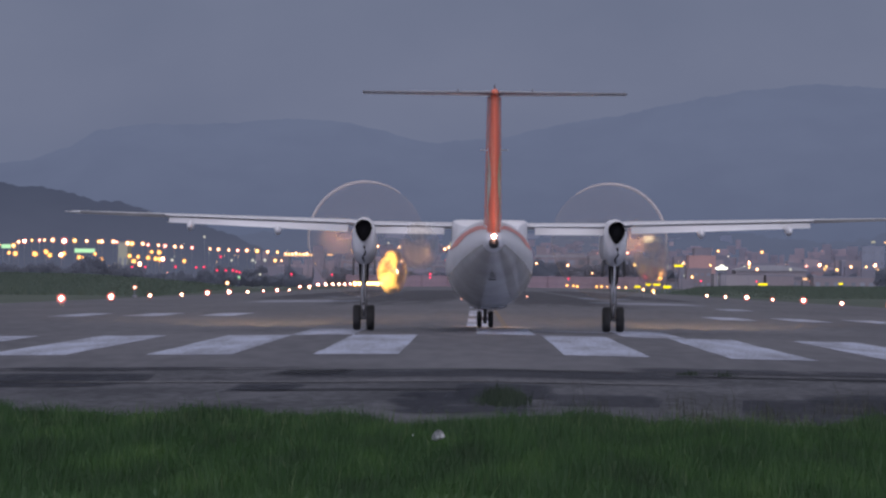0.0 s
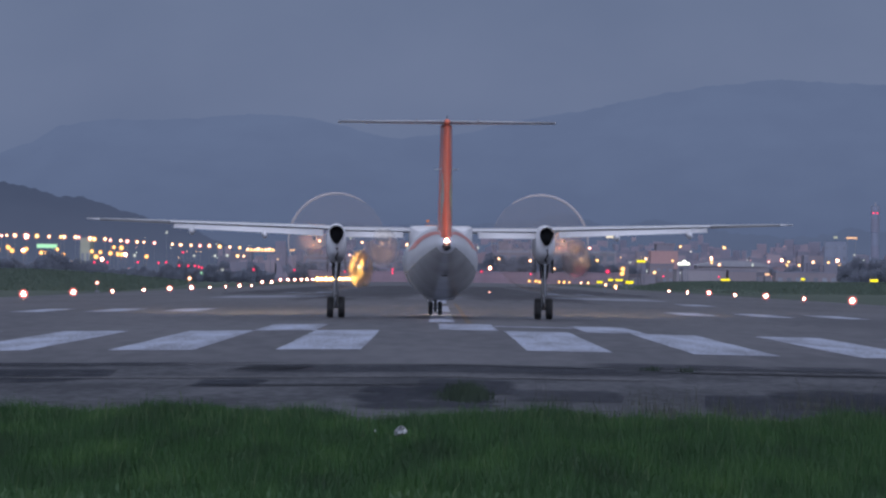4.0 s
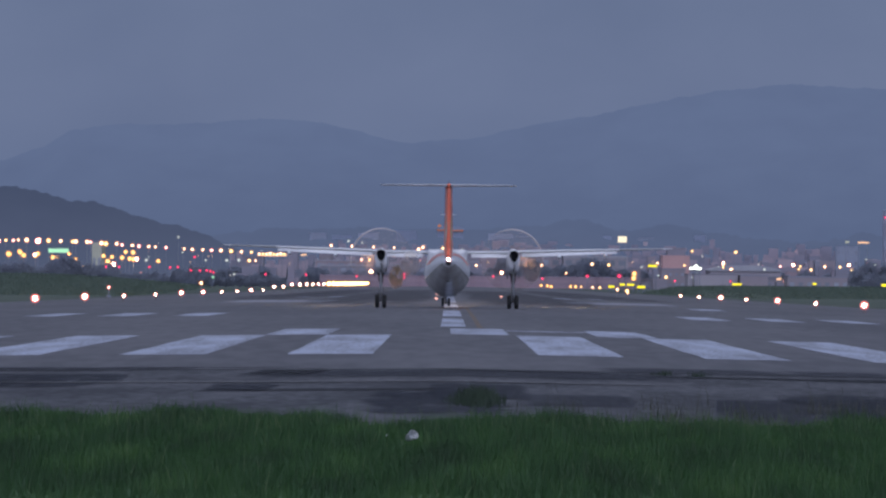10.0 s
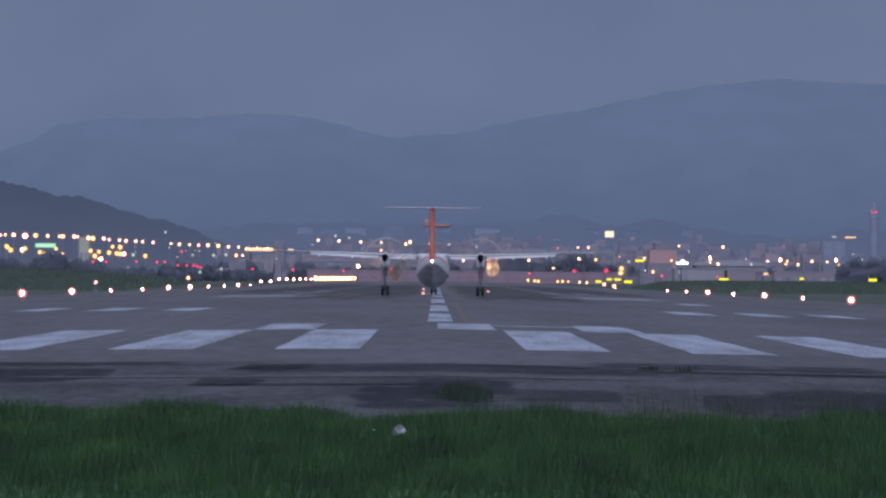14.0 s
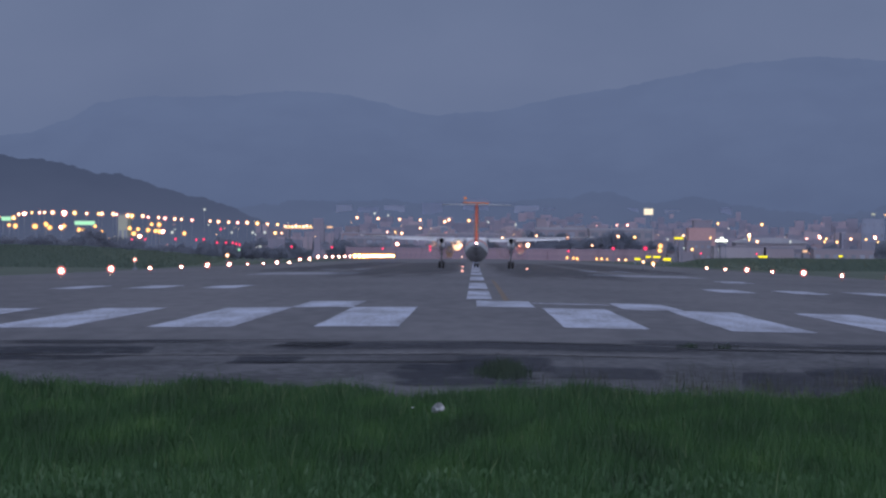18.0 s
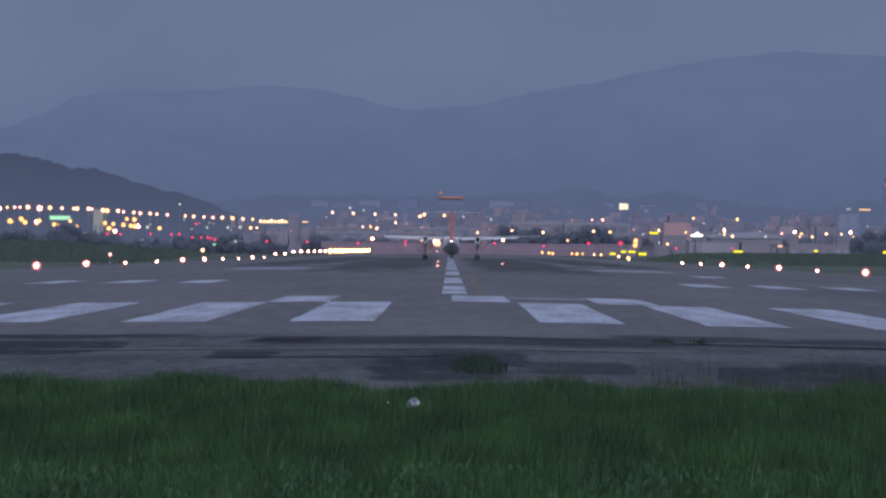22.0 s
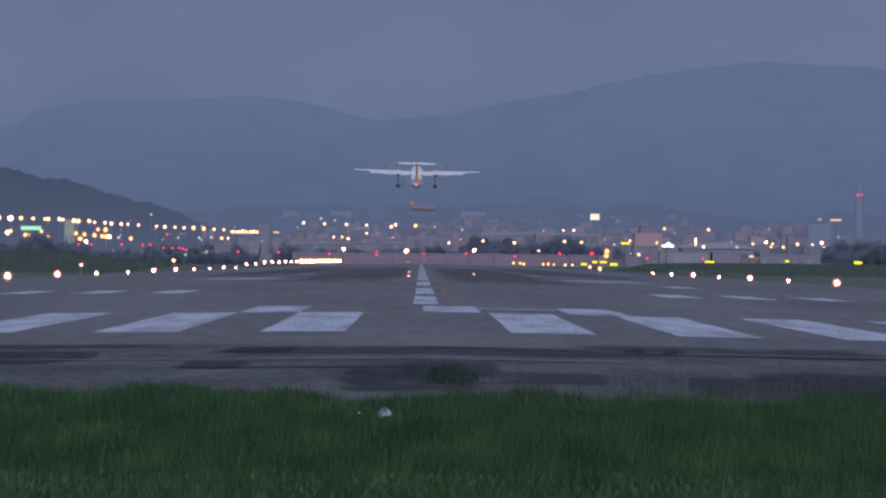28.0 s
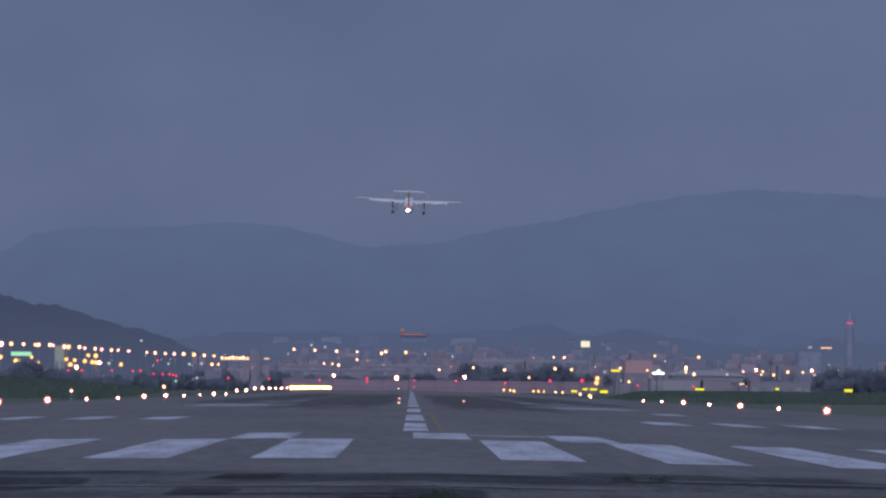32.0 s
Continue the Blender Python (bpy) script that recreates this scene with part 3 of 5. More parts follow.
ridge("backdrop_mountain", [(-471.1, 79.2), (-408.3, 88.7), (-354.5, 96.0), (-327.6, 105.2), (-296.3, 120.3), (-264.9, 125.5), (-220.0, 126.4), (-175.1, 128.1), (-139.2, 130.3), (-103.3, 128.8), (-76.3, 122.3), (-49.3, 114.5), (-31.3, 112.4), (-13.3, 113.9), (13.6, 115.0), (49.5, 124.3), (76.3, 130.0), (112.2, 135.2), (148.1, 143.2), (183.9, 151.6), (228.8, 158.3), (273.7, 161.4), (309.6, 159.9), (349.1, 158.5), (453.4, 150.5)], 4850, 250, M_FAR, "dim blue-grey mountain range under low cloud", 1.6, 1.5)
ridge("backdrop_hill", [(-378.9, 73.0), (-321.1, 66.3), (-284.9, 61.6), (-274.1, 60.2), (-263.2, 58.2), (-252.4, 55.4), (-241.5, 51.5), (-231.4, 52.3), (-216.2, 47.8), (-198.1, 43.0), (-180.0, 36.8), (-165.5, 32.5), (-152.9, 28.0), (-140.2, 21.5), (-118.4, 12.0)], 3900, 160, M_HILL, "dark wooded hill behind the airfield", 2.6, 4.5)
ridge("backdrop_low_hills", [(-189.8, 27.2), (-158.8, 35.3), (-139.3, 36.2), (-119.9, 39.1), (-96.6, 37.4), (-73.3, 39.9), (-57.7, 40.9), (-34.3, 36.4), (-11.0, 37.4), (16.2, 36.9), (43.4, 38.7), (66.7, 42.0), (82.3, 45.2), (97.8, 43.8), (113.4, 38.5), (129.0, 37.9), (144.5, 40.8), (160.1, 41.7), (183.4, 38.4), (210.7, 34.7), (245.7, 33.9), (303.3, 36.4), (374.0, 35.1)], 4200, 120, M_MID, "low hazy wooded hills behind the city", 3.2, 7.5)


# ---- city and apron ----
def lamp_mast(x, y, z, r, mat, name, label, group):
    """A lamp on a pole: footing, tapered pole, bracket and glowing head."""
    root = tagged(new(name), label, "street light" if z > 2 else "airfield light", group)
    g = -0.43
    if z - r > g + 0.3:
        part("pole", tube((0, 0, 0), (0, 0, z - g - r), max(0.05, r * 0.09), max(0.04, r * 0.06), 6), M_POLE, root)
        part("footing", tube((0, 0, 0), (0, 0, 0.25), 0.3, 0.25, 8), M_POLE, root)
    pick = random.Random(round(x * 37 + z * 11 + y))
    k = 0.85 if mat is G_RED else 1.15 if mat is G_BRIGHT else pick.uniform(0.76, 1.24) if y < 2200 else pick.uniform(0.70, 1.06)
    if mat is G_LAMP:
        mat = pick.choice((G_LAMP, G_LAMP, G_LAMP_PINK, G_LAMP_GOLD))
    part("hood", ball(0, 0.25 * r, z - g + r * 0.55, r * 0.7, r * 0.7, r * 0.4, 8), M_POLE, root)
    head = part("lamp_head", ball(0, -0.15 * r, z - g, r * k, r * k * 0.8, r * k, 10), mat, root, "glowing lamp")
    halo_mat = HALOS.get(mat.name)
    # added shell that paints the bloom round the lamp head
    if halo_mat:
        part("lamp_halo", ball(0, -0.15 * r, z - g, r * k * 1.85, r * k * 1.3, r * k * 1.8, 10), halo_mat, head, "clear shell that carries the lamp's halo")
    root.matrix_basis = pose(x, y, g)
    return root


HALOS = {"warm_white_lamp": D_WARM, "rosy_white_lamp": D_EDGE, "golden_lamp": D_AMBER, "sodium_lamp": D_AMBER, "red_lamp": D_RED, "very_bright_lamp": D_EDGE, "dim_white_lamp": D_PALE}
# glow for the added dots that imitate lamp reflections
G_REFLECTION = glow("reflection_glow", (1.0, 0.45, 0.36), 2.0)
G_BRIGHT = glow("very_bright_lamp", (1.0, 0.62, 0.34), 24.0)
G_DIMLAMP = glow("dim_white_lamp", (0.95, 1.0, 0.95), 0.9)
for x, y, z, r in (
    (-123.5, 1700, 12.3, 0.35), (-121.4, 1700, 12.3, 0.35), (-120.0, 1700, 12.4, 0.35), (-117.7, 1700, 12.4, 0.35), (-111.6, 1700, 12.3, 0.35), (-108.2, 1700, 12.2, 0.35),
    (-104.9, 1700, 12.1, 0.35), (-104.0, 1700, 12.1, 0.35), (-100.8, 1700, 12.1, 0.35), (-99.9, 1700, 12.0, 0.35), (-96.8, 1700, 11.7, 0.35), (-95.6, 1700, 11.6, 0.35),
    (-92.6, 1700, 11.6, 0.35), (-91.1, 1700, 11.3, 0.35), (-88.2, 1700, 11.2, 0.35), (-86.4, 1700, 11.0, 0.35), (-93.5, 1900, 12.0, 0.35), (-91.4, 1900, 11.9, 0.35),
    (-88.1, 1900, 11.7, 0.35), (-82.5, 1900, 11.4, 0.35), (-79.9, 1900, 11.2, 0.35), (-76.7, 1900, 11.1, 0.35), (-73.9, 1900, 11.0, 0.35), (-71.0, 1900, 11.0, 0.35),
):
    lamp_mast(x, y, z, r, G_LAMP, "apron_floodlight", "warm floodlight on a tall pole", "apron floodlights")
for x, y, z, r in (
    (-67.8, 1900, 10.8, 0.35), (-64.6, 1900, 10.6, 0.35), (-61.5, 1900, 10.5, 0.35), (-136.1, 1700, 11.4, 0.35), (-134.4, 1700, 11.4, 0.35), (-127.2, 1700, 11.8, 0.35),
    (-128.6, 1700, 10.8, 0.35), (-52.4, 1600, 6.9, 0.26), (-50.7, 1600, 6.9, 0.26), (-55.9, 2900, 18.8, 0.5), (-46.0, 2900, 18.5, 0.5), (-35.7, 2900, 18.2, 0.5),
    (-26.0, 2900, 18.0, 0.5), (-25.9, 2900, 14.2, 0.5), (-14.3, 2900, 17.3, 0.5), (-12.3, 2900, 18.2, 0.5), (-2.8, 2900, 17.9, 0.5), (-41.6, 2900, 12.1, 0.5),
    (-37.8, 2900, 12.1, 0.5), (-34.7, 2900, 11.5, 0.5), (-13.5, 2900, 11.7, 0.5), (-1.5, 2900, 10.7, 0.5), (67.5, 2900, 16.4, 0.47), (72.5, 2900, 16.4, 0.47),
):
    lamp_mast(x, y, z, r, G_LAMP, "apron_floodlight", "warm floodlight on a tall pole", "apron floodlights")
for x, y, z, r in (
    (11.1, 2460, 8.6, 0.44), (24.9, 2460, 9.6, 0.44), (37.5, 2460, 8.9, 0.44), (47.4, 2460, 5.8, 0.44), (57.8, 2460, 9.6, 0.44), (64.5, 2460, 9.3, 0.44), (85.4, 1900, 7.1, 0.3),
    (85.5, 2500, 10.3, 0.41), (96.5, 2500, 9.5, 0.41), (99.6, 2500, 15.4, 0.41), (112.4, 2500, 10.1, 0.41), (115.7, 2500, 8.1, 0.41), (115.7, 2500, 5.0, 0.41),
    (117.6, 2500, 15.1, 0.41), (89.1, 2500, 4.7, 0.41), (135.9, 2500, 9.5, 0.41), (144.0, 2500, 9.5, 0.41), (143.3, 2500, 8.3, 0.41), (148.4, 2500, 8.2, 0.41),
    (154.1, 2500, 9.5, 0.41), (160.3, 2500, 9.4, 0.41), (165.0, 2500, 8.4, 0.41), (-62.1, 2000, 10.5, 0.28), (-60.9, 2000, 10.5, 0.28), (-59.8, 2000, 10.4, 0.28),
    (-58.6, 2000, 10.6, 0.28), (-57.4, 2000, 10.5, 0.28), (-56.2, 2000, 10.4, 0.28), (-55.1, 2000, 10.6, 0.28), (-53.9, 2000, 10.5, 0.28),
):
    lamp_mast(x, y, z, r, G_LAMP, "apron_floodlight", "warm floodlight on a tall pole", "apron floodlights")
for x, y, z, r in (
    (-125.6, 1700, 12.0, 0.35), (-114.5, 1700, 12.2, 0.47), (-98.4, 1450, 7.3, 0.3), (-79.7, 1450, 5.3, 0.3), (-74.2, 1450, 6.5, 0.3), (-29.9, 2350, 5.6, 0.44), (-5.7, 2350, 5.0, 0.55),
    (20.4, 2350, 5.6, 0.44), (141.2, 2500, 10.1, 0.41), (112.4, 2500, 10.9, 0.27), (164.0, 2500, 10.2, 0.41),
):
    lamp_mast(x, y, z, r, G_BRIGHT, "apron_floodlight", "very bright floodlight on a tall pole", "apron floodlights")
for x, y, z, r in (
    (-115.1, 1450, 8.0, 0.34), (-110.8, 1450, 7.7, 0.34), (-109.3, 1450, 7.5, 0.34), (-104.4, 1450, 7.4, 0.34), (-101.9, 1450, 7.9, 0.34), (-101.0, 1450, 7.2, 0.34),
    (-98.3, 1450, 7.0, 0.34), (-97.7, 1450, 7.6, 0.34), (-104.7, 1450, 7.5, 0.34), (-102.1, 1450, 8.1, 0.34), (-101.1, 1450, 7.2, 0.34), (-94.1, 1450, 6.7, 0.34),
    (-93.3, 1450, 6.7, 0.34), (-90.3, 1450, 7.6, 0.34), (-88.8, 1450, 6.3, 0.34), (-82.1, 1450, 7.2, 0.34), (-80.1, 1450, 7.0, 0.34), (-77.7, 1450, 6.8, 0.34),
    (-76.9, 1450, 8.2, 0.34), (-75.1, 1450, 8.1, 0.34), (-81.1, 1450, 5.9, 0.34), (-69.1, 1450, 6.1, 0.34), (-75.9, 1450, 6.6, 0.36), (-75.0, 1450, 6.5, 0.36),
):
    lamp_mast(x, y, z, r, G_AMBER, "street_lamp", "amber sodium street lamp on a pole", "amber street lamps")
for x, y, z, r in (
    (31.8, 2100, 0.9, 0.29), (34.0, 2100, 0.8, 0.29), (35.3, 2100, 0.6, 0.29), (42.0, 2100, 0.6, 0.29), (43.7, 2100, 0.6, 0.29), (45.6, 2100, 0.6, 0.29),
    (57.8, 1900, 4.9, 0.4), (57.6, 1900, 3.5, 0.4),
):
    lamp_mast(x, y, z, r, G_AMBER, "street_lamp", "amber sodium street lamp on a pole", "amber street lamps")
for x, y, z, r in (
    (-106.9, 1350, 4.9, 0.25), (-75.9, 1350, 4.4, 0.22), (-73.0, 1350, 4.4, 0.22), (-66.3, 1350, 4.5, 0.22), (-61.7, 1350, 4.4, 0.22), (-60.0, 1350, 4.5, 0.22),
    (-56.3, 1350, 6.8, 0.22), (-57.1, 1350, 3.8, 0.22), (-55.1, 1350, 3.8, 0.22), (-53.6, 1350, 3.8, 0.22), (-52.8, 1350, 3.6, 0.22), (-52.1, 1350, 3.4, 0.22),
    (-40.6, 1350, 3.1, 0.22), (-17.0, 2330, 4.7, 0.38), (-17.0, 2330, 3.4, 0.38), (17.0, 2330, 4.2, 0.38), (-35.1, 2330, 3.7, 0.38), (-54.5, 2330, 4.1, 0.38),
    (-70.2, 2330, 4.4, 0.38), (35.8, 2330, 3.4, 0.38), (53.0, 2330, 4.5, 0.38), (1.1, 2330, 4.0, 0.3), (1.1, 2330, 1.55, 0.26), (65.2, 2330, 4.7, 0.65), (53.0, 1900, 4.1, 0.4), (43.1, 1900, 4.0, 0.4),
):
    lamp_mast(x, y, z, r, G_RED, "obstruction_light", "red obstruction light on a post", "red obstruction lights")
for x, y, z, r in (
    (85.3, 2300, 3.0, 0.35), (106.2, 2300, 3.0, 0.35), (164.3, 2300, 27.6, 0.35), (165.7, 2300, 27.6, 0.35),
):
    lamp_mast(x, y, z, r, G_RED, "obstruction_light", "red obstruction light on a post", "red obstruction lights")
for x, y, z, r in (
    (-79.4, 1600, 6.8, 0.26), (-58.3, 1600, 6.9, 0.26), (-55.1, 1600, 7.0, 0.26), (-63.8, 1600, 6.9, 0.26), (-71.0, 1600, 12.9, 0.26), (-56.3, 1600, 3.3, 0.26),
    (-49.3, 3000, 21.6, 0.49), (-42.6, 3000, 20.7, 0.49), (6.6, 3000, 17.9, 0.49), (20.1, 3000, 16.7, 0.49), (95.9, 2400, 4.5, 0.39), (98.0, 2400, 4.7, 0.39),
    (124.1, 2400, 7.9, 0.39), (124.1, 2400, 5.0, 0.39), (164.1, 2400, 12.2, 0.39), (75.9, 2400, 8.4, 0.39),
):
    lamp_mast(x, y, z, r, G_DIMLAMP, "street_lamp", "dim greenish-white street lamp", "white street lamps")
for x, y, z, r in (
    (-52.2, 1350, 2.3, 0.25),
):
    lamp_mast(x, y, z, r, G_GREEN, "taxiway_light", "green taxiway light on a post", "taxiway lights")
for x, y, z, r in (
    (-39.1, 700, 0.7, 0.15), (-28.5, 700, 1.3, 0.15), (23.3, 800, 0.7, 0.15), (22.0, 800, 0.9, 0.15), (-4.9, 2300, 1.0, 0.2), (49.6, 2100, 0.4, 0.26), (52.0, 2100, 0.35, 0.26),
):
    lamp_mast(x, y, z, r, G_LAMP, "taxiway_light", "pale taxiway light on a short post", "taxiway lights")


def lit_sign(mat, x, y, z, w, h):
    """A lit sign box on two legs, or set high on a lattice."""
    low = max(z - h / 2, -0.2)
    name, label = ("taxiway_sign", "yellow lit taxiway sign on short legs") if mat is G_YELLOW else ("lit_signboard", "lit signboard on a frame among the city buildings")
    root = tagged(new(name), label, "sign", "lit signs")
    part("box", block(-w / 2 - 0.1, w / 2 + 0.1, 0.05, 0.6, low + 0.43, low + 0.43 + h, 0.03), M_POLE, root)
    part("sign_face", block(-w / 2, w / 2, 0, 0.06, low + 0.48, low + 0.38 + h, 0.02), mat, root, "glowing face")
    for s in (-1, 1):
        part("leg", tube((s * w * 0.35, 0.3, 0), (s * w * 0.35, 0.3, low + 0.45), 0.12, k=6), M_POLE, root)
    root.matrix_basis = pose(x, y, -0.43)


for row in (
    (G_GREEN, -96.0, 1500, 8.6, 5.0, 1.1),
    (G_GREEN, -115.3, 1500, 9.5, 2.4, 1.1),
    (G_STRIP, -117.9, 1500, 9.9, 2.3, 0.6),
    (G_STRIP, -58.0, 2003, 10.1, 9.4, 0.75),
    (G_SIGN, 68.2, 2400, 19.2, 3.5, 2.5),
    (G_STRIP, -68.9, 2900, 14.2, 2.6, 0.8),
    (G_YELLOW, 73.5, 2200, 8.3, 3.2, 0.9),
    (G_WHITE, 93.0, 2300, 7.8, 4.4, 0.9),
    (G_WHITE, 93.1, 2299, 8.6, 1.3, 0.9),
    (G_YELLOW, 70.8, 1500, 1.8, 2.3, 0.6),
    (G_YELLOW, 42.6, 1500, 1.5, 1.3, 0.6),
    (G_YELLOW, 44.7, 1500, 1.5, 1.8, 0.6),
    (G_YELLOW, 44.1, 1400, 1.0, 1.8, 0.7),
    (G_YELLOW, 37.3, 1400, 1.0, 1.4, 0.6),
    (G_YELLOW, 100.2, 1400, 1.9, 1.9, 0.7),
    (G_STRIP, 129.9, 2400, 4.2, 1.9, 0.9),
    (G_DIM, 136.2, 2400, 4.3, 2.5, 0.7),
    (G_YELLOW, 89.9, 1500, 2.1, 1.0, 0.6),
    (G_STRIP, 197.0, 2900, 22.4, 5.2, 0.8),
    (G_DIM, 189.3, 2900, 22.6, 1.9, 1.1),
):
    lit_sign(*row)


def pane_mesh(w, h):
    bm = block(-w / 2, w / 2, -0.12, 0.0, 0, h)
    me = bpy.data.meshes.new("window_pane")
    bm.to_mesh(me)
    bm.free()
    me.materials.append(M_WINDOW)
    return me


def building(x0, x1, y, depth, top, wall, cols, rows, label="hazy flat-roofed city building in the distance", base=-0.43):
    """A block with parapet, roof hut and separate windows."""
    root = tagged(new("city_building"), label, "building", "city buildings")
    w, h = x1 - x0, top - base
    part("wall", block(-w / 2, w / 2, 0, depth, 0, h, 0.05), WALLS[wall], root, smooth=False)
    part("parapet", block(-w / 2 - 0.1, w / 2 + 0.1, -0.1, depth + 0.1, h, h + 0.5, 0.04), WALLS[wall if wall > 6 else (wall * 3 + 1) % 5], root, smooth=False)
    pw, ph = w / max(cols, 1) * 0.5, h / rows * 0.30
    me = pane_mesh(pw, ph)
    for i in range(cols):
        for j in range(rows):
            ob = part("window", me, None, root)
            ob.location = (-w / 2 + w * (i + 0.5) / cols, 0, h * (j + 0.35) / rows)
    root.matrix_basis = pose((x0 + x1) / 2, y, base)
    return root


for row in (
    (65.3, 82.4, 2620, 40, 7.7, 1, 0, 1),
    (87.0, 97.0, 2500, 30, 7.8, 1, 4, 2),
    (127.7, 154.5, 2300, 25, 4.7, 1, 8, 1),
    (96.1, 108.1, 2450, 30, 5.6, 3, 0, 1),
    (108.6, 117.6, 2440, 30, 5.1, 1, 0, 1),
    (115.0, 124.1, 3200, 30, 20.3, 0, 0, 3),
    (42.1, 48.0, 3400, 25, 18.6, 1, 0, 3),
    (50.7, 61.0, 3380, 25, 17.9, 3, 0, 3),
    (-90.1, -84.1, 3400, 25, 17.4, 0, 0, 3),
    # wall 6 has the apron floodlights' glow put into its pale yellow
    (-105.3, -102.5, 1800, 20, 12.5, 6, 2, 1),
    (-47.2, -27.9, 2950, 30, 9.7, 0, 0, 2),
    (37.1, 54.2, 3000, 30, 13.8, 4, 0, 3),
    (193.0, 204.0, 3040, 6, 21.0, 10, 5, 4),
    (139.8, 157.5, 2900, 30, 7.6, 1, 0, 1),
    (-38.4, -28.4, 3300, 30, 17.4, 4, 0, 3),
    (-111.9, -100.4, 3300, 30, 14.6, 0, 0, 3),
    (-68.0, -61.0, 3200, 30, 15.9, 1, 0, 2),
    (91.5, 103.0, 2610, 30, 13.6, 7, 0, 2),
    (94.3, 110.9, 2340, 20, 5.4, 3, 0, 1),
    (111.6, 122.2, 2335, 20, 5.1, 1, 0, 1),
):
    building(*row)


def hangar(x0, x1, y, depth, eave, rise, wall):
    """A long hall: wall, a shallow arched roof with an overhang, and a row of dark doors."""
    root = tagged(new("hangar"), "long pale hangar with a shallow arched roof", "hangar", "hangars")
    w, h = x1 - x0, eave + 0.43
    part("wall", block(-w / 2, w / 2, 0, depth, 0, h, 0.05), WALLS[wall], root, smooth=False)
    arch = [(-w / 2 - 0.6 + (w + 1.2) * i / 24, h + rise * (1 - (i / 12 - 1) ** 2) ** 0.8) for i in range(25)]
    ring = lambda yy: [(x, yy, z + 0.5) for x, z in arch] + [(x, yy, min(z, h)) for x, z in arch[::-1]]
    part("roof", loft([ring(-0.8), ring(depth + 0.8)]), M_HALL_ROOF, root, "pale metal roof", smooth=False)
    n = max(2, round(w / 9))
    for i in range(n):
        c = -w / 2 + w * (i + 0.5) / n
        part("hangar_door", block(c - w / n * 0.4, c + w / n * 0.4, -0.25, 0.0, 0, h * 0.72), WALLS[5], root, "dark sliding door", smooth=False)
    root.matrix_basis = pose((x0 + x1) / 2, y, -0.43)


def long_hall(x0, x1, y, depth, top, wall, slab, label):
    """A long flat-roofed hall: wall, projecting roof slab, pillars, panes between them and plant on the roof."""
    root = tagged(new("terminal_hall"), label, "building", "city buildings")
    w, h = x1 - x0, top - slab + 0.43
    part("wall", block(-w / 2, w / 2, 0, depth, 0, h, 0.05), WALLS[wall], root, smooth=False)
    part("roof_slab", block(-w / 2 - 0.3, w / 2 + 0.3, -0.3, depth + 0.3, h, h + slab, 0.08), M_HALL_ROOF, root, "pale flat roof", smooth=False)
    n = max(3, round(w / 4.5))
    pick = random.Random(round(x0 * 7 + y))
    me = pane_mesh(w / n * 0.62, h * 0.16)
    for i in range(n + 1):
        c = -w / 2 + w * i / n
        part("pillar", block(c - 0.22, c + 0.22, -0.25, -0.01, 0, h), WALLS[3], root, "pale pillar", smooth=False)
        if i < n:
            ob = part("window", me, None, root)
            ob.location = (c + w / n * 0.5, -0.01, h * 0.76)
        if pick.random() < 0.45:
            a, b = pick.uniform(0.6, 2.2), pick.uniform(0.5, 1.3)
            part("roof_plant", block(c, c + a, 2, 5, h + slab, h + slab + b, 0.05), WALLS[pick.choice((0, 1, 3))], root, "ventilation box on the roof", smooth=False)
    root.matrix_basis = pose((x0 + x1) / 2, y, -0.43)


# roof colour blended toward the hazy hill behind it
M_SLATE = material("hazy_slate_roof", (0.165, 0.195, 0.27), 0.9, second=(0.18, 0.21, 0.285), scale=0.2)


def hill_hotel(x0, x1, y, eave):
    """A broad block on the hill with a curved roof, an orange-lit eave and a lamp on the roof's end."""
    root = tagged(new("hill_hotel"), "hazy hotel on the hill with an orange-lit roof edge", "building", "city buildings")
    w, h = x1 - x0, eave - 30.0
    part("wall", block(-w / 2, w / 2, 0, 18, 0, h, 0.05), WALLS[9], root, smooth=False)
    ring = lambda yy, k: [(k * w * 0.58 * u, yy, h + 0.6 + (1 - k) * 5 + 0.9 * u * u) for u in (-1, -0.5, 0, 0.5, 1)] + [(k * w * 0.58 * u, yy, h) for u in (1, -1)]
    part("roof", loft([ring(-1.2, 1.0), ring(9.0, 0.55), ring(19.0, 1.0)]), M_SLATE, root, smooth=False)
    for i in range(6):
        a = -w * 0.5 + w * i / 6
        part("eave_light", block(a, a + w / 6 - 0.1, -1.5, -1.25, h + 0.25 - 0.05 * i, h + 0.85 - 0.05 * i, 0.05), G_ORANGE, root, "orange-lit eave")
    part("roof_lamp", ball(-w * 0.42, -1.0, h + 3.6, 1.1, 0.8, 0.9), G_ORANGE, root, "orange lamp")
    part("lamp_post", tube((-w * 0.42, -1.0, h + 0.4), (-w * 0.42, -1.0, h + 3.0), 0.25, k=6), M_POLE, root)
    root.matrix_basis = pose((x0 + x1) / 2, y, 30.0)


hill_hotel(-7.9, 9.7, 4182, 36.9)
M_HALL_ROOF = material("hall_roof_sheet", (0.37, 0.365, 0.395), 0.6, second=(0.32, 0.32, 0.355), scale=0.15, stretch=(4, 0.3, 1))
hangar(118.0, 150.0, 2760, 40, 8.0, 2.2, 3)
for row in ((27.5, 50.0, 2725, 40, 14.2, 1, 1.0), (50.8, 79.0, 2700, 40, 13.9, 3, 0.8)):
    long_hall(*row, "long flat-roofed terminal hall with pale pillars")
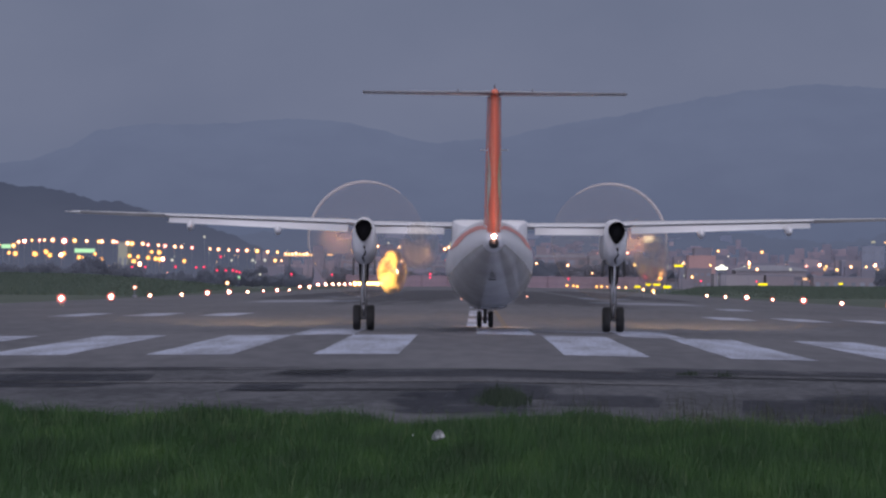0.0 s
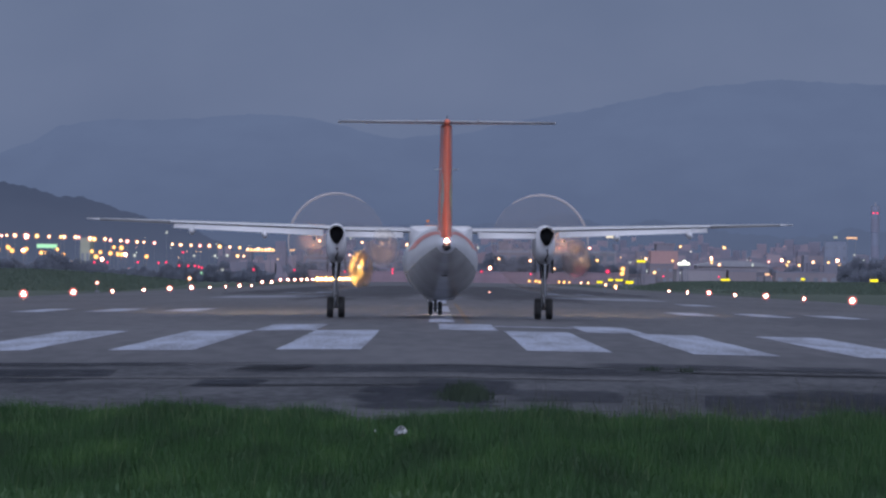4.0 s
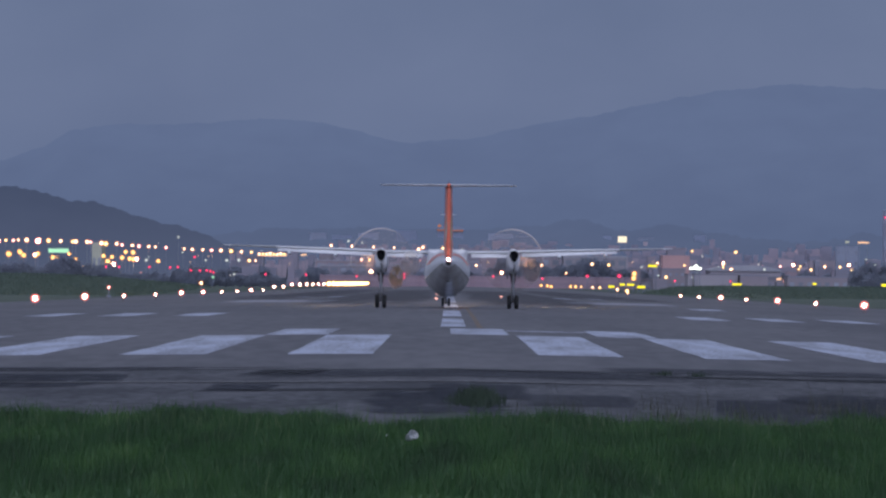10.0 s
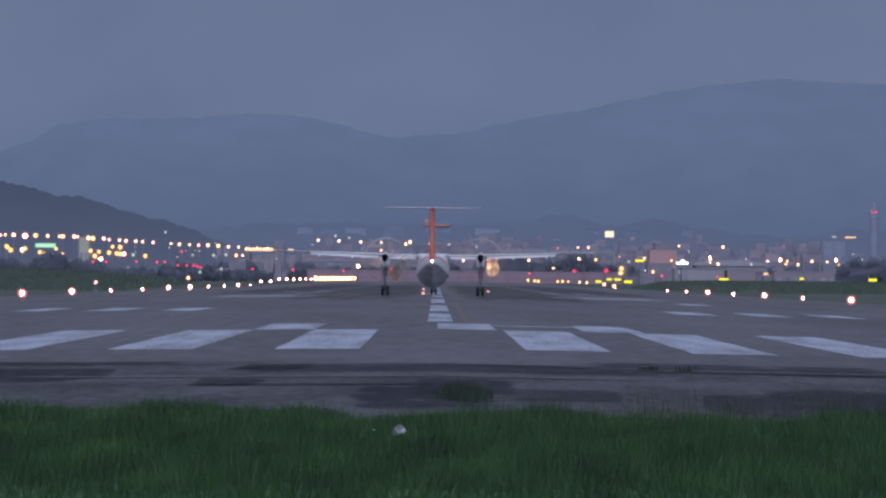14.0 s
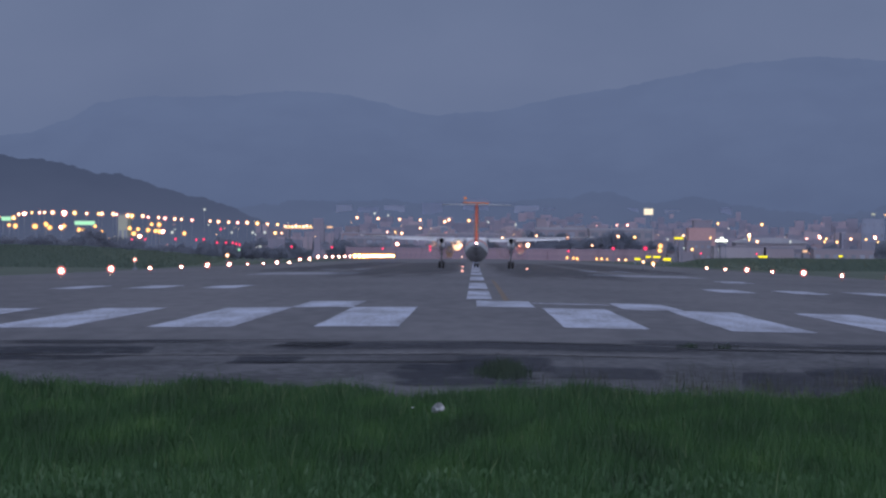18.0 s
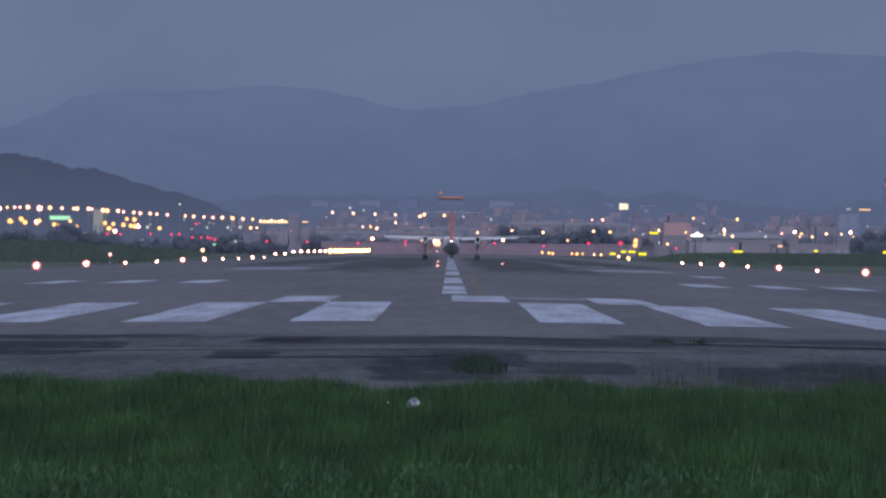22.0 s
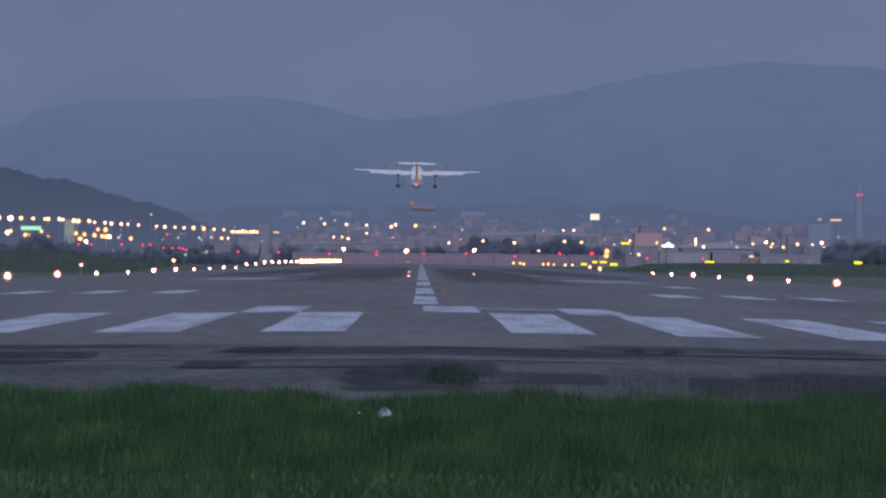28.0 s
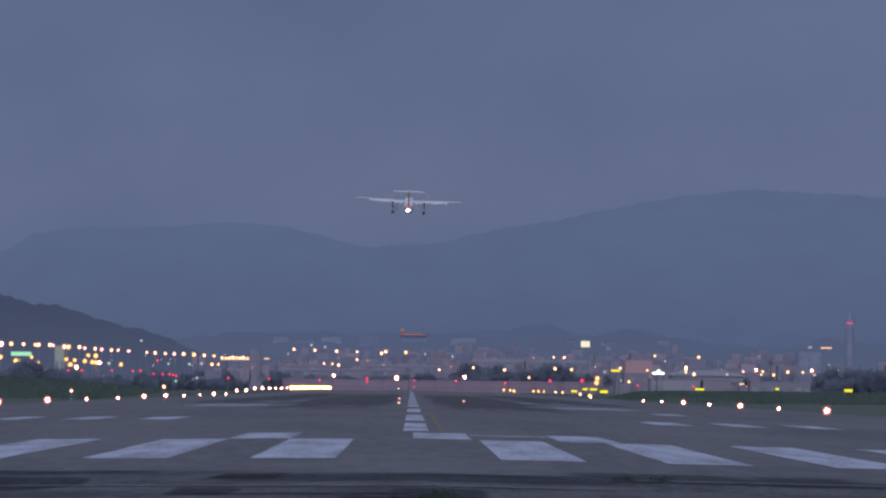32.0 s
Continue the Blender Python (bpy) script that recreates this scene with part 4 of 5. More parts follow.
for row in ((-58.0, -33.0, 2760, 30, 9.2, 0, 0.6), (-31.5, -6.0, 2790, 30, 9.6, 1, 0.5), (-62.0, -38.0, 2840, 30, 11.6, 2, 0.5), (-22.0, 14.0, 2880, 30, 11.9, 0, 0.5)):
    long_hall(*row, "low flat-roofed shed with a pale roof edge")
# walls 9 and 10 hold the hillside haze in their colour
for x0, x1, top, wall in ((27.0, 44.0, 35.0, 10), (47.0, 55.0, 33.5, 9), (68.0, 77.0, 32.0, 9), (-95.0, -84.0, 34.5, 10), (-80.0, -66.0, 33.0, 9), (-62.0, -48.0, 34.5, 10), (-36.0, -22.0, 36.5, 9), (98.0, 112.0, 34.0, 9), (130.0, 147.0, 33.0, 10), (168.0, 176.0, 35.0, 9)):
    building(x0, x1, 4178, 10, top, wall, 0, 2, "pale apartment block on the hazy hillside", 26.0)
rnd = random.Random(11)
for k in range(230):
    y = rnd.uniform(2480, 3850)
    x = rnd.uniform(-0.024, 0.085) * y
    far = (y - 2480) / 1370
    w, h = rnd.uniform(2.0, 7) + (rnd.random() < 0.12) * 8, rnd.uniform(1.8, 4.0) + far * rnd.uniform(0.5, 11) + (far > 0.5) * (rnd.random() < 0.3) * rnd.uniform(3, 13)
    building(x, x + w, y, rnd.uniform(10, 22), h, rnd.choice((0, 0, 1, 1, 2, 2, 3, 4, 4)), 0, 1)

# the mass of far roofs and walls, merged by the haze put into their colour
verts, faces = [], []
for k in range(3600):
    y = rnd.uniform(2700, 4050)
    x = rnd.uniform(-0.036, 0.088) * y
    far = (y - 2700) / 1350
    w, h, dp = rnd.uniform(2.0, 9.0), rnd.uniform(1.0, 2.6) + 16 * far * rnd.random() ** 1.2 + (rnd.random() < 0.04) * 7, rnd.uniform(4, 12)
    n = len(verts)
    verts += [(x + a * w, y + c * dp, -0.43 + e * h) for e in (0, 1) for a, c in ((0, 0), (1, 0), (1, 1), (0, 1))]
    faces += [tuple(n + i for i in f) for f in ((4, 5, 6, 7), (0, 1, 5, 4), (1, 2, 6, 5), (2, 3, 7, 6), (3, 0, 4, 7))]
for k in range(420):
    # houses on the front slope of the low hills
    cx, cy = rnd.choice(((-60, 4110), (-20, 4130), (20, 4150), (45, 4140), (75, 4120), (110, 4125), (150, 4135), (190, 4120), (230, 4130)))
    y = 4086 + (rnd.gauss(cy, 18) - 4086) % 80
    x = rnd.gauss(cx, 22)
    w, h, dp, z0 = rnd.uniform(2.0, 8.0), rnd.uniform(6.0, 9.0), 5.0, (y - 4080) * 0.33 - 4.5
    n = len(verts)
    verts += [(x + a * w, y + c * dp, z) for z in (-3.0, z0 + h) for a, c in ((0, 0), (1, 0), (1, 1), (0, 1))]
    faces += [tuple(n + i for i in f) for f in ((4, 5, 6, 7), (0, 1, 5, 4), (1, 2, 6, 5), (2, 3, 7, 6), (3, 0, 4, 7))]
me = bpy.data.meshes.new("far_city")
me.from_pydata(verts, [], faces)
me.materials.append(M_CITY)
tagged(new("far_city", me), "crowded city blocks with dusk haze in their colour", "city", kind="stuff")

# faint lamps scattered through the city
G_FAINT = [glow("faint_city_lamp_" + n, c, 1.7) for n, c in (("warm", (1.0, 0.62, 0.35)), ("rose", (1.0, 0.42, 0.40)), ("green", (0.9, 1.0, 0.88)), ("white", (1.0, 0.92, 0.85)))]
for k in range(85):
    y = rnd.uniform(2500, 3700)
    x = rnd.uniform(-0.060, 0.080) * y
    lamp_mast(x, y, 3 + (y - 2500) / 1200 * rnd.uniform(3, 24), rnd.uniform(0.18, 0.36), rnd.choice(G_FAINT), "street_lamp", "faint distant street lamp among the city buildings", "faint city lamps")

# glowing dots added in place of the floodlights' reflections on the runway
for x, y in ((-1.55, 728), (-1.22, 534), (5.51, 654)):
    root = tagged(new("inset_runway_light"), "small reddish dot standing in for a lamp's reflection on the runway", "runway light", "inset runway lights")
    part("dot_base", tube((0, 0, 0), (0, 0, 0.03), 0.2, 0.17, 12), M_POLE, root)
    part("lens", ball(0, 0, 0.10, 0.13, 0.13, 0.09, 10), G_REFLECTION, root, "glowing dot of reflected light")
    root.matrix_basis = pose(x, y, ground_z(x))

# far blast wall behind the runway's end
wall_root = tagged(new("blast_wall"), "long low pinkish panelled wall beyond the runway end", "wall", kind="structure")
pm = bpy.data.meshes.new("panel")
pb = block(-0.985, 0.985, 0, 0.5, 0, 4.8, 0.03)
pb.to_mesh(pm)
pb.free()
pm.materials.append(M_FENCE)
for k in range(62):
    ob = part("panel", pm, None, wall_root)
    ob.location = (-50 + 2.0 * k, 2420, -0.43 - 0.12 * (k * 7 % 5) / 5)
    if k % 5 == 0:
        part("buttress", block(-1.1, -0.9, -0.4, 0.4, 0, 4.9), M_FENCE, ob)

# tall control tower with a striped shaft
tower = tagged(new("striped_mast_tower"), "tall red and white banded tower with haze in its colours", "tower")
for k in range(6):
    part("shaft_band", tube((0, 0, 6.5 * k), (0, 0, 6.5 * k + 6.4), 2.1, 2.0, 14), (M_BAND, M_BAND_PALE)[k % 2], tower, smooth=False)
part("mast_top", tube((0, 0, 39), (0, 0, 40.2), 0.5, 0.3, 10), WALLS[3], tower, smooth=False)
tower.matrix_basis = pose(211.7, 2950.0, -0.43)


# ---- trees ----
def tree_kind(seed, height, spread):
    """A tapered trunk with limbs and a crown of many small leaf clumps with gaps."""
    rnd = random.Random(seed)
    root = new("tree")
    part("trunk", tube((0, 0, 0), (0.2, 0, height * 0.5), height * 0.035, height * 0.015, 8), M_TRUNK, root)
    limbs = bmesh.new()
    for i in range(6):
        a = i * 1.05 + rnd.random()
        tube((0.1, 0, height * (0.25 + 0.04 * i)), (math.cos(a) * spread * 0.7, math.sin(a) * spread * 0.7, height * rnd.uniform(0.5, 0.8)), height * 0.012, height * 0.004, 5, limbs)
    part("branchwork", limbs, M_TRUNK, root)
    verts, faces = [], []
    lobes = [(rnd.gauss(0, spread * 0.42), rnd.gauss(0, spread * 0.42), height * (0.16 + 0.68 * (i + rnd.random()) / 13), spread * rnd.uniform(0.28, 0.5)) for i in range(13)]
    for i in range(3600):
        lx, ly, lz, lr = rnd.choice(lobes)
        d = Vector((rnd.gauss(0, 1), rnd.gauss(0, 1), rnd.gauss(0, 1))).normalized() * lr * rnd.uniform(0.55, 1.1)
        c = Vector((lx, ly, lz)) + d
        q = Euler((rnd.uniform(0, 6.3), rnd.uniform(0, 6.3), rnd.uniform(0, 6.3))).to_quaternion()
        s = height * rnd.uniform(0.018, 0.036)
        n = len(verts)
        verts += [c + q @ Vector(p) * s for p in ((-1, -0.5, 0), (1, -0.6, 0.2), (0.9, 0.6, 0), (-0.8, 0.7, 0.25))]
        faces += [(n, n + 1, n + 2), (n, n + 2, n + 3)]
    me = bpy.data.meshes.new("crown")
    me.from_pydata(verts, [], faces)
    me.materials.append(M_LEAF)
    part("crown", me, None, root)
    return tagged(root, "dark leafy tree at the edge of the airfield", "tree", "airfield trees")


KINDS = [tree_kind(21, 7.0, 3.6), tree_kind(22, 9.0, 4.2), tree_kind(23, 6.0, 4.0)]
used = set()
rnd = random.Random(5)
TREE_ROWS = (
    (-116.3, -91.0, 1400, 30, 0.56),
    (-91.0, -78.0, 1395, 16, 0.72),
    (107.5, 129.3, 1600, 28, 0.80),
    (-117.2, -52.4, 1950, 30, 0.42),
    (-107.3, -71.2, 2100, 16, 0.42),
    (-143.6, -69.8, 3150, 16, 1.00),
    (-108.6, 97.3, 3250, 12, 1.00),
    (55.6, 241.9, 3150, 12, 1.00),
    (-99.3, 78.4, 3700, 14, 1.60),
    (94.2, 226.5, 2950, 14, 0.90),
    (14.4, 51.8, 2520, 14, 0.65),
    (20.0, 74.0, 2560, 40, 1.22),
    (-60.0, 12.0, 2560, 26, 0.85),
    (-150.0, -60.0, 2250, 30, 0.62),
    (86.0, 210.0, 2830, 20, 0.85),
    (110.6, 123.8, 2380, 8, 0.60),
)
for x0, x1, y, n, s in TREE_ROWS:
    for i in range(n):
        src = rnd.choice(KINDS)
        m = pose(x0 + (x1 - x0) * (i + rnd.uniform(0.2, 0.8)) / n, y + rnd.uniform(-12, 12), -0.45, 0, 0, rnd.uniform(0, 360))
        if src in used:
            ob = copy_thing(src, m)
        else:
            ob = src
            ob.matrix_basis = m
            used.add(src)
        k = s * rnd.uniform(0.85, 1.15)
        ob.scale = (k, k, k)


# ---- aircraft ----
def wheel(parent, x, y, r, w, up=0.07):
    bm = bmesh.new()
    prof = [(-0.5, 0.62), (-0.5, 0.86), (-0.38, 0.97), (-0.15, 1.0), (0.15, 1.0), (0.38, 0.97), (0.5, 0.86), (0.5, 0.62)]
    rings = [[(x + a * w, y + b * r * math.cos(2 * math.pi * i / 24), up + r + b * r * math.sin(2 * math.pi * i / 24)) for i in range(24)] for a, b in prof]
    tyre = part("tyre", loft(rings, False, bm), M_TYRE, parent, "black rubber tyre")
    part("rim", tube((x - w * 0.36, y, up + r), (x + w * 0.36, y, up + r), r * 0.62, k=18), M_RIM, tyre, "pale metal rim")
    return tyre


def airliner():
    root = new("airliner")
    st = [(12.3, 0.06, 0.06, 1.72), (11.9, 0.40, 0.38, 1.76), (11.0, 0.82, 0.80, 1.90), (9.8, 1.13, 1.15, 2.05), (8.4, 1.30, 1.33, 2.15), (7.0, 1.34, 1.36, 2.17), (-3.0, 1.34, 1.36, 2.17),
          (-5.0, 1.31, 1.31, 2.22), (-7.0, 1.16, 1.13, 2.36), (-9.0, 0.90, 0.86, 2.56), (-10.8, 0.58, 0.56, 2.74), (-12.2, 0.28, 0.29, 2.86), (-12.9, 0.10, 0.12, 2.90)]
    part("fuselage", loft([oval(0, y, z, rx, rz, 36) for y, rx, rz, z in st]), M_WHITE, root, "white painted fuselage")
    # grey lower skin of the rear fuselage, red band above it
    def skin(y_list, a0, a1, grow, n=14):
        bm = bmesh.new()
        rows = []
        for y in y_list:
            for (ya, rxa, rza, za), (yb, rxb, rzb, zb) in zip(st, st[1:]):
                if yb <= y <= ya:
                    s = (y - ya) / (yb - ya)
                    rx, rz, z = rxa + (rxb - rxa) * s, rza + (rzb - rza) * s, za + (zb - za) * s
                    break
            rows.append([bm.verts.new(((rx + grow) * math.cos(a0 + (a1 - a0) * i / n), y, z + (rz + grow) * math.sin(a0 + (a1 - a0) * i / n))) for i in range(n + 1)])
        for a, b in zip(rows, rows[1:]):
            for i in range(n):
                bm.faces.new((a[i], a[i + 1], b[i + 1], b[i]))
        bmesh.ops.recalc_face_normals(bm, faces=bm.faces)
        return bm
    part("belly_skin", skin([5.0, 0, -3.0, -5, -7, -9, -10.8, -12.0], math.radians(196), math.radians(344), 0.012, 20), M_BELLY, root, "grey sooty belly panel")
    def hull(y, a, grow):
        for (ya, rxa, rza, za), (yb, rxb, rzb, zb) in zip(st, st[1:]):
            if yb <= y <= ya:
                s = (y - ya) / (yb - ya)
                return ((rxa + (rxb - rxa) * s + grow) * math.cos(a), y, za + (zb - za) * s + (rza + (rzb - rza) * s + grow) * math.sin(a))
    for s in (-1, 1):
        band = bmesh.new()
        rows = []
        for i in range(19):
            u = i / 18
            a = math.radians(90 + s * (24 + 50 * u))
            y = -11.2 + 4.6 * u
            rows.append([band.verts.new(hull(y + d, a, 0.012)) for d in (-0.7 - 0.3 * u, -0.2, 0.5, 1.3 + 0.4 * u)])
        for p, q in zip(rows, rows[1:]):
            for k in range(3):
                band.faces.new((p[k], p[k + 1], q[k + 1], q[k]))
        bmesh.ops.recalc_face_normals(band, faces=band.faces)
        part("tail_band", band, M_RED, root, "red painted sweep from the fin to the flank")
    part("belly_fairing", loft([oval(0, y, z, rx, rz, 20, 3) for y, rx, rz, z in ((2.6, 0.3, 0.1, 0.95), (1.8, 0.62, 0.26, 1.02), (-1.4, 0.62, 0.26, 1.02), (-2.8, 0.3, 0.1, 0.95))]), M_BELLY, root)
    part("tail_door", block(-0.11, 0.11, -9.5, -9.25, 1.68, 1.725, 0.01), M_DARK, root, "dark vent under the tail")
    # wing
    sec = ((0.0, 1.55, -0.95, 3.37, 0.40), (3.9, 1.55, -0.95, 3.40, 0.40), (4.4, 1.53, -0.92, 3.46, 0.39), (9.0, 1.32, -0.48, 3.60, 0.28), (13.0, 1.05, -0.10, 3.72, 0.16), (13.42, 0.80, -0.05, 3.735, 0.07))
    part("wing", loft([foil(f, b, z, t, -x) for x, f, b, z, t in sec[::-1]] + [foil(f, b, z, t, x) for x, f, b, z, t in sec[1:]]), M_WHITE, root, "white high-mounted wing")
    part("wing_root_fairing", loft([oval(0, y, z, rx, rz, 64, 12) for y, rx, rz, z in ((2.6, 0.8, 0.14, 3.28), (1.7, 1.18, 0.46, 3.11), (-1.6, 1.18, 0.46, 3.11), (-2.9, 0.9, 0.20, 3.19))]), M_WHITE, root, "white square fairing where wing meets fuselage")
    for s in (-1, 1):
        def panel(name, xa, ya, za, xb, yb, zb, ch_a, ch_b, drop, mat, label=""):
            def tilt(ring, y0, z0):
                c, q = math.cos(drop), math.sin(drop)
                return [(x, y0 + (y - y0) * c, z0 + (z - z0) * c + (y - y0) * q) for x, y, z in ring]
            ra = tilt(foil(ya, ya - ch_a, za, 0.18, s * xa), ya, za)
            rb = tilt(foil(yb, yb - ch_b, zb, 0.12, s * xb), yb, zb)
            ob = part(name, loft([ra, rb]), mat, root, label)
            return ob
        panel("inboard_flap", 1.42, -0.88, 3.315, 3.60, -0.88, 3.325, 0.70, 0.70, 0.30, M_WHITE, "pale inboard flap, lowered a little")
        panel("outboard_flap", 4.45, -0.88, 3.37, 10.1, -0.40, 3.555, 0.66, 0.46, 0.32, M_WHITE, "pale outboard flap, lowered a little")
        panel("aileron", 10.22, -0.38, 3.63, 12.9, -0.12, 3.72, 0.46, 0.34, 0.14, M_AILERON, "dark grey aileron")
        for x, z in ((6.65, 3.20), (9.4, 3.31)):
            part("flap_fairing", loft([oval(s * x, y, z + dz, rx, rz, 12) for y, rx, rz, dz in ((0.5, 0.03, 0.05, 0.16), (-0.2, 0.10, 0.17, 0.06), (-1.1, 0.11, 0.16, 0), (-1.6, 0.09, 0.12, -0.02), (-1.85, 0.03, 0.04, -0.02))]), M_WHITE, root, "white flap hinge fairing")
        part("static_wick", tube((s * 13.2, -0.05, 3.73), (s * 13.3, -0.35, 3.73), 0.008, 0.003, 6), M_DARK, root)
        # nacelle
        x = s * 3.94
        nac = part("nacelle", loft([oval(x, y, z, rx, rz, 24, 2.4) for y, rx, rz, z in ((4.3, 0.24, 0.26, 2.98), (3.9, 0.34, 0.42, 2.92), (2.6, 0.39, 0.66, 2.84), (0.5, 0.39, 0.76, 2.88), (-1.0, 0.385, 0.74, 2.89), (-2.2, 0.35, 0.63, 2.97), (-2.70, 0.27, 0.48, 3.07))]), M_WHITE, root, "white engine nacelle under the wing")
        pipe = loft([teardrop(x, y, z, rx, up, down) for y, rx, up, down, z in ((-2.0, 0.24, 0.25, 0.38, 3.22), (-3.05, 0.275, 0.28, 0.44, 3.26))], False)
        part("exhaust_pipe", pipe, M_SOOT, nac, "soot-black exhaust pipe")
        # set-back plug: the darkness inside the pipe is put into its black
        part("exhaust_mouth", loft([teardrop(x, -2.72, 3.25, 0.25, 0.255, 0.40), teardrop(x, -2.6, 3.25, 0.2, 0.22, 0.36)]), M_SOOT, nac, "black plug standing in for the exhaust's dark depth")
        part("spinner", loft([oval(x, y, 2.98, r, r, 16) for y, r in ((4.3, 0.25), (4.7, 0.21), (5.0, 0.10), (5.1, 0.02))]), M_DARK, root)
        disc = bmesh.new()
        rad = [0.24, 0.6, 1.0, 1.4, 1.7, 1.85]
        rows = [[disc.verts.new((x + r * math.cos(2 * math.pi * i / 48), 4.55, 2.98 + r * math.sin(2 * math.pi * i / 48))) for i in range(48)] for r in rad]
        for a, b in zip(rows, rows[1:]):
            for i in range(48):
                disc.faces.new((a[i], a[(i + 1) % 48], b[(i + 1) % 48], b[i]))
        prop = part("propeller_sweep", disc, M_PROP, root, "faint whirling propeller disc")
        # ring split in two: reflected sky light is painted on the upper outer arc
        for lo, hi, thick, mat, lab in ((-0.35, 2.2, 0.05, M_TIP, "arc of whirling blade tips with sky light put into its colour"), (2.2, 5.933, 0.03, M_TIP_DIM, "faint arc of whirling blade tips")):
            rr = []
            for i in range(49):
                a = lo + (hi - lo) * i / 48
                w = thick * min(1, 0.35 + 2.5 * min(i, 48 - i) / 48)
                rr.append([(x + s * (1.85 + w * math.cos(b)) * math.cos(a), 4.55 + w * math.sin(b), 2.98 + (1.85 + w * math.cos(b)) * math.sin(a)) for b in (0, 1.57, 3.14, 4.71)])
            part("tip_sweep", loft(rr, False), mat, prop, lab)
        soot = bmesh.new()
        way = [(x + 0.02, -2.76, 2.70), (x + 0.06, -2.55, 2.50), (x - 0.03, -2.25, 2.34), (x + 0.03, -1.6, 2.22)]
        for p, q in zip(way, way[1:]):
            tube(p, q, 0.032, 0.022, 6, soot)
        part("soot_streak", soot, M_DARK, nac, "dark soot streak below the exhaust")
        # main gear
        leg = part("main_gear_leg", tube((x, 0.05, 2.5), (x, 0, 0.45), 0.085, 0.07), M_LEG, root, "pale grey landing gear leg")
        part("axle", tube((x - 0.3, 0, 0.46), (x + 0.3, 0, 0.46), 0.05), M_STEEL, leg)
        part("drag_brace", tube((x, -0.1, 1.0), (x, -1.3, 2.4), 0.035), M_LEG, leg)
        part("torque_link", block(x - 0.05, x + 0.05, -0.2, -0.08, 0.5, 0.95, 0.01), M_STEEL, leg)
        part("gear_actuator", tube((x - 0.04, -0.35, 2.3), (x + 0.03, -0.12, 1.55), 0.06, 0.05, 10), M_DARK, leg)
        for k in (-1, 1):
            part("retraction_strut", tube((x + k * 0.15, -0.5, 2.3), (x + k * 0.11, -0.12, 1.62), 0.035, 0.03, 8), M_DARK, leg)
            part("hydraulic_line", tube((x + k * 0.10, -0.06, 2.3), (x + k * 0.09, -0.08, 0.6), 0.012, k=6), M_STEEL, leg)
            part("gear_door", loft([[(x + k * 0.31, 1.0, 2.35), (x + k * 0.34, 1.0, 2.35), (x + k * 0.34, -1.1, 2.35), (x + k * 0.31, -1.1, 2.35)], [(x + k * 0.33, 0.9, 1.80), (x + k * 0.36, 0.9, 1.80), (x + k * 0.36, -0.7, 1.88), (x + k * 0.33, -0.7, 1.88)]]), M_AILERON, root, "open gear door")
            wheel(root, x + k * 0.215, 0, 0.40, 0.25)
    # tail
    part("dorsal_fin", loft([[(w, y, z) for w, y, z in ((-t, y0, 3.25), (t, y0, 3.25), (t * 0.5, y0 - dy, z1), (-t * 0.5, y0 - dy, z1))] for t, y0, dy, z1 in ((0.05, -3.6, 0.2, 3.5), (0.22, -6.5, 0.3, 3.75), (0.25, -8.6, 0.4, 4.4))]), M_ORANGE, root, "orange dorsal fairing")
    def fin_ring(z, f, b, t):
        half = []
        k = 8
        for i in range(k):
            s = i / (k - 1)
            half.append((t * 0.5 * (1 - (2 * s - 0.75) ** 2 * 0.5) * (0.25 if s in (0, 1) else 1), f - (f - b) * s))
        return [(w, y, z) for w, y in half] + [(-w, y, z) for w, y in half[::-1]]
    part("fin", loft([fin_ring(z, -7.6 - 0.443 * (z - 2.85), -11.5 - 0.047 * (z - 2.85), 0.54 - 0.0256 * (z - 2.85)) for z in (2.85, 2.95, 3.8, 4.6, 5.7, 6.6, 7.05, 7.14)]), M_ORANGE, root, "orange and gold painted tail fin")
    part("rudder", loft([fin_ring(z, -11.52 - 0.049 * (z - 3.05), -12.6, 0.40 - 0.0173 * (z - 3.05)) for z in (3.05, 3.15, 4.0, 5.0, 6.0, 7.0, 7.10)]), M_ORANGE, root, "orange rudder with pale gold sweeps")
    for s in (-1, 1):
        for y0, bow, z0, z1, wide, mat in ((-12.42, 0.28, 3.3, 5.4, 0.12, M_GOLD), (-12.10, -0.25, 3.6, 5.7, 0.26, M_CREAM if s < 0 else M_GOLD), (-12.30, 0.50, 4.0, 6.1, 0.14, M_GOLD), (-11.85, -0.12, 3.5, 5.3, 0.22, M_CREAM)):
            rib = bmesh.new()
            rows = []
            for i in range(25):
                u = i / 24
                z = z0 + (z1 - z0) * u
                t, f = 0.40 - 0.0175 * (z - 3.05), -11.52 - 0.05 * (z - 3.05)
                pair = []
                for d in (-0.5, 0.5):
                    y = y0 + bow * math.sin(math.pi * u) + d * wide * (0.15 + math.sin(math.pi * u))
                    y = min(max(y, -12.52), f - 0.12)
                    q = (f - y) / (f + 12.6)
                    pair.append(rib.verts.new((s * (t * 0.5 * (1 - (2 * q - 0.75) ** 2 * 0.5) + 0.012), y, z)))
                rows.append(pair)
            for p, q in zip(rows, rows[1:]):
                rib.faces.new((p[0], p[1], q[1], q[0]))
            bmesh.ops.recalc_face_normals(rib, faces=rib.faces)
            part("rudder_sweep", rib, mat, root, "pale gold painted sweep on the rudder")
    ts = ((0.0, -9.7, -12.0, 7.24, 0.28), (2.0, -10.0, -11.95, 7.24, 0.23), (3.92, -10.35, -11.9, 7.24, 0.16))
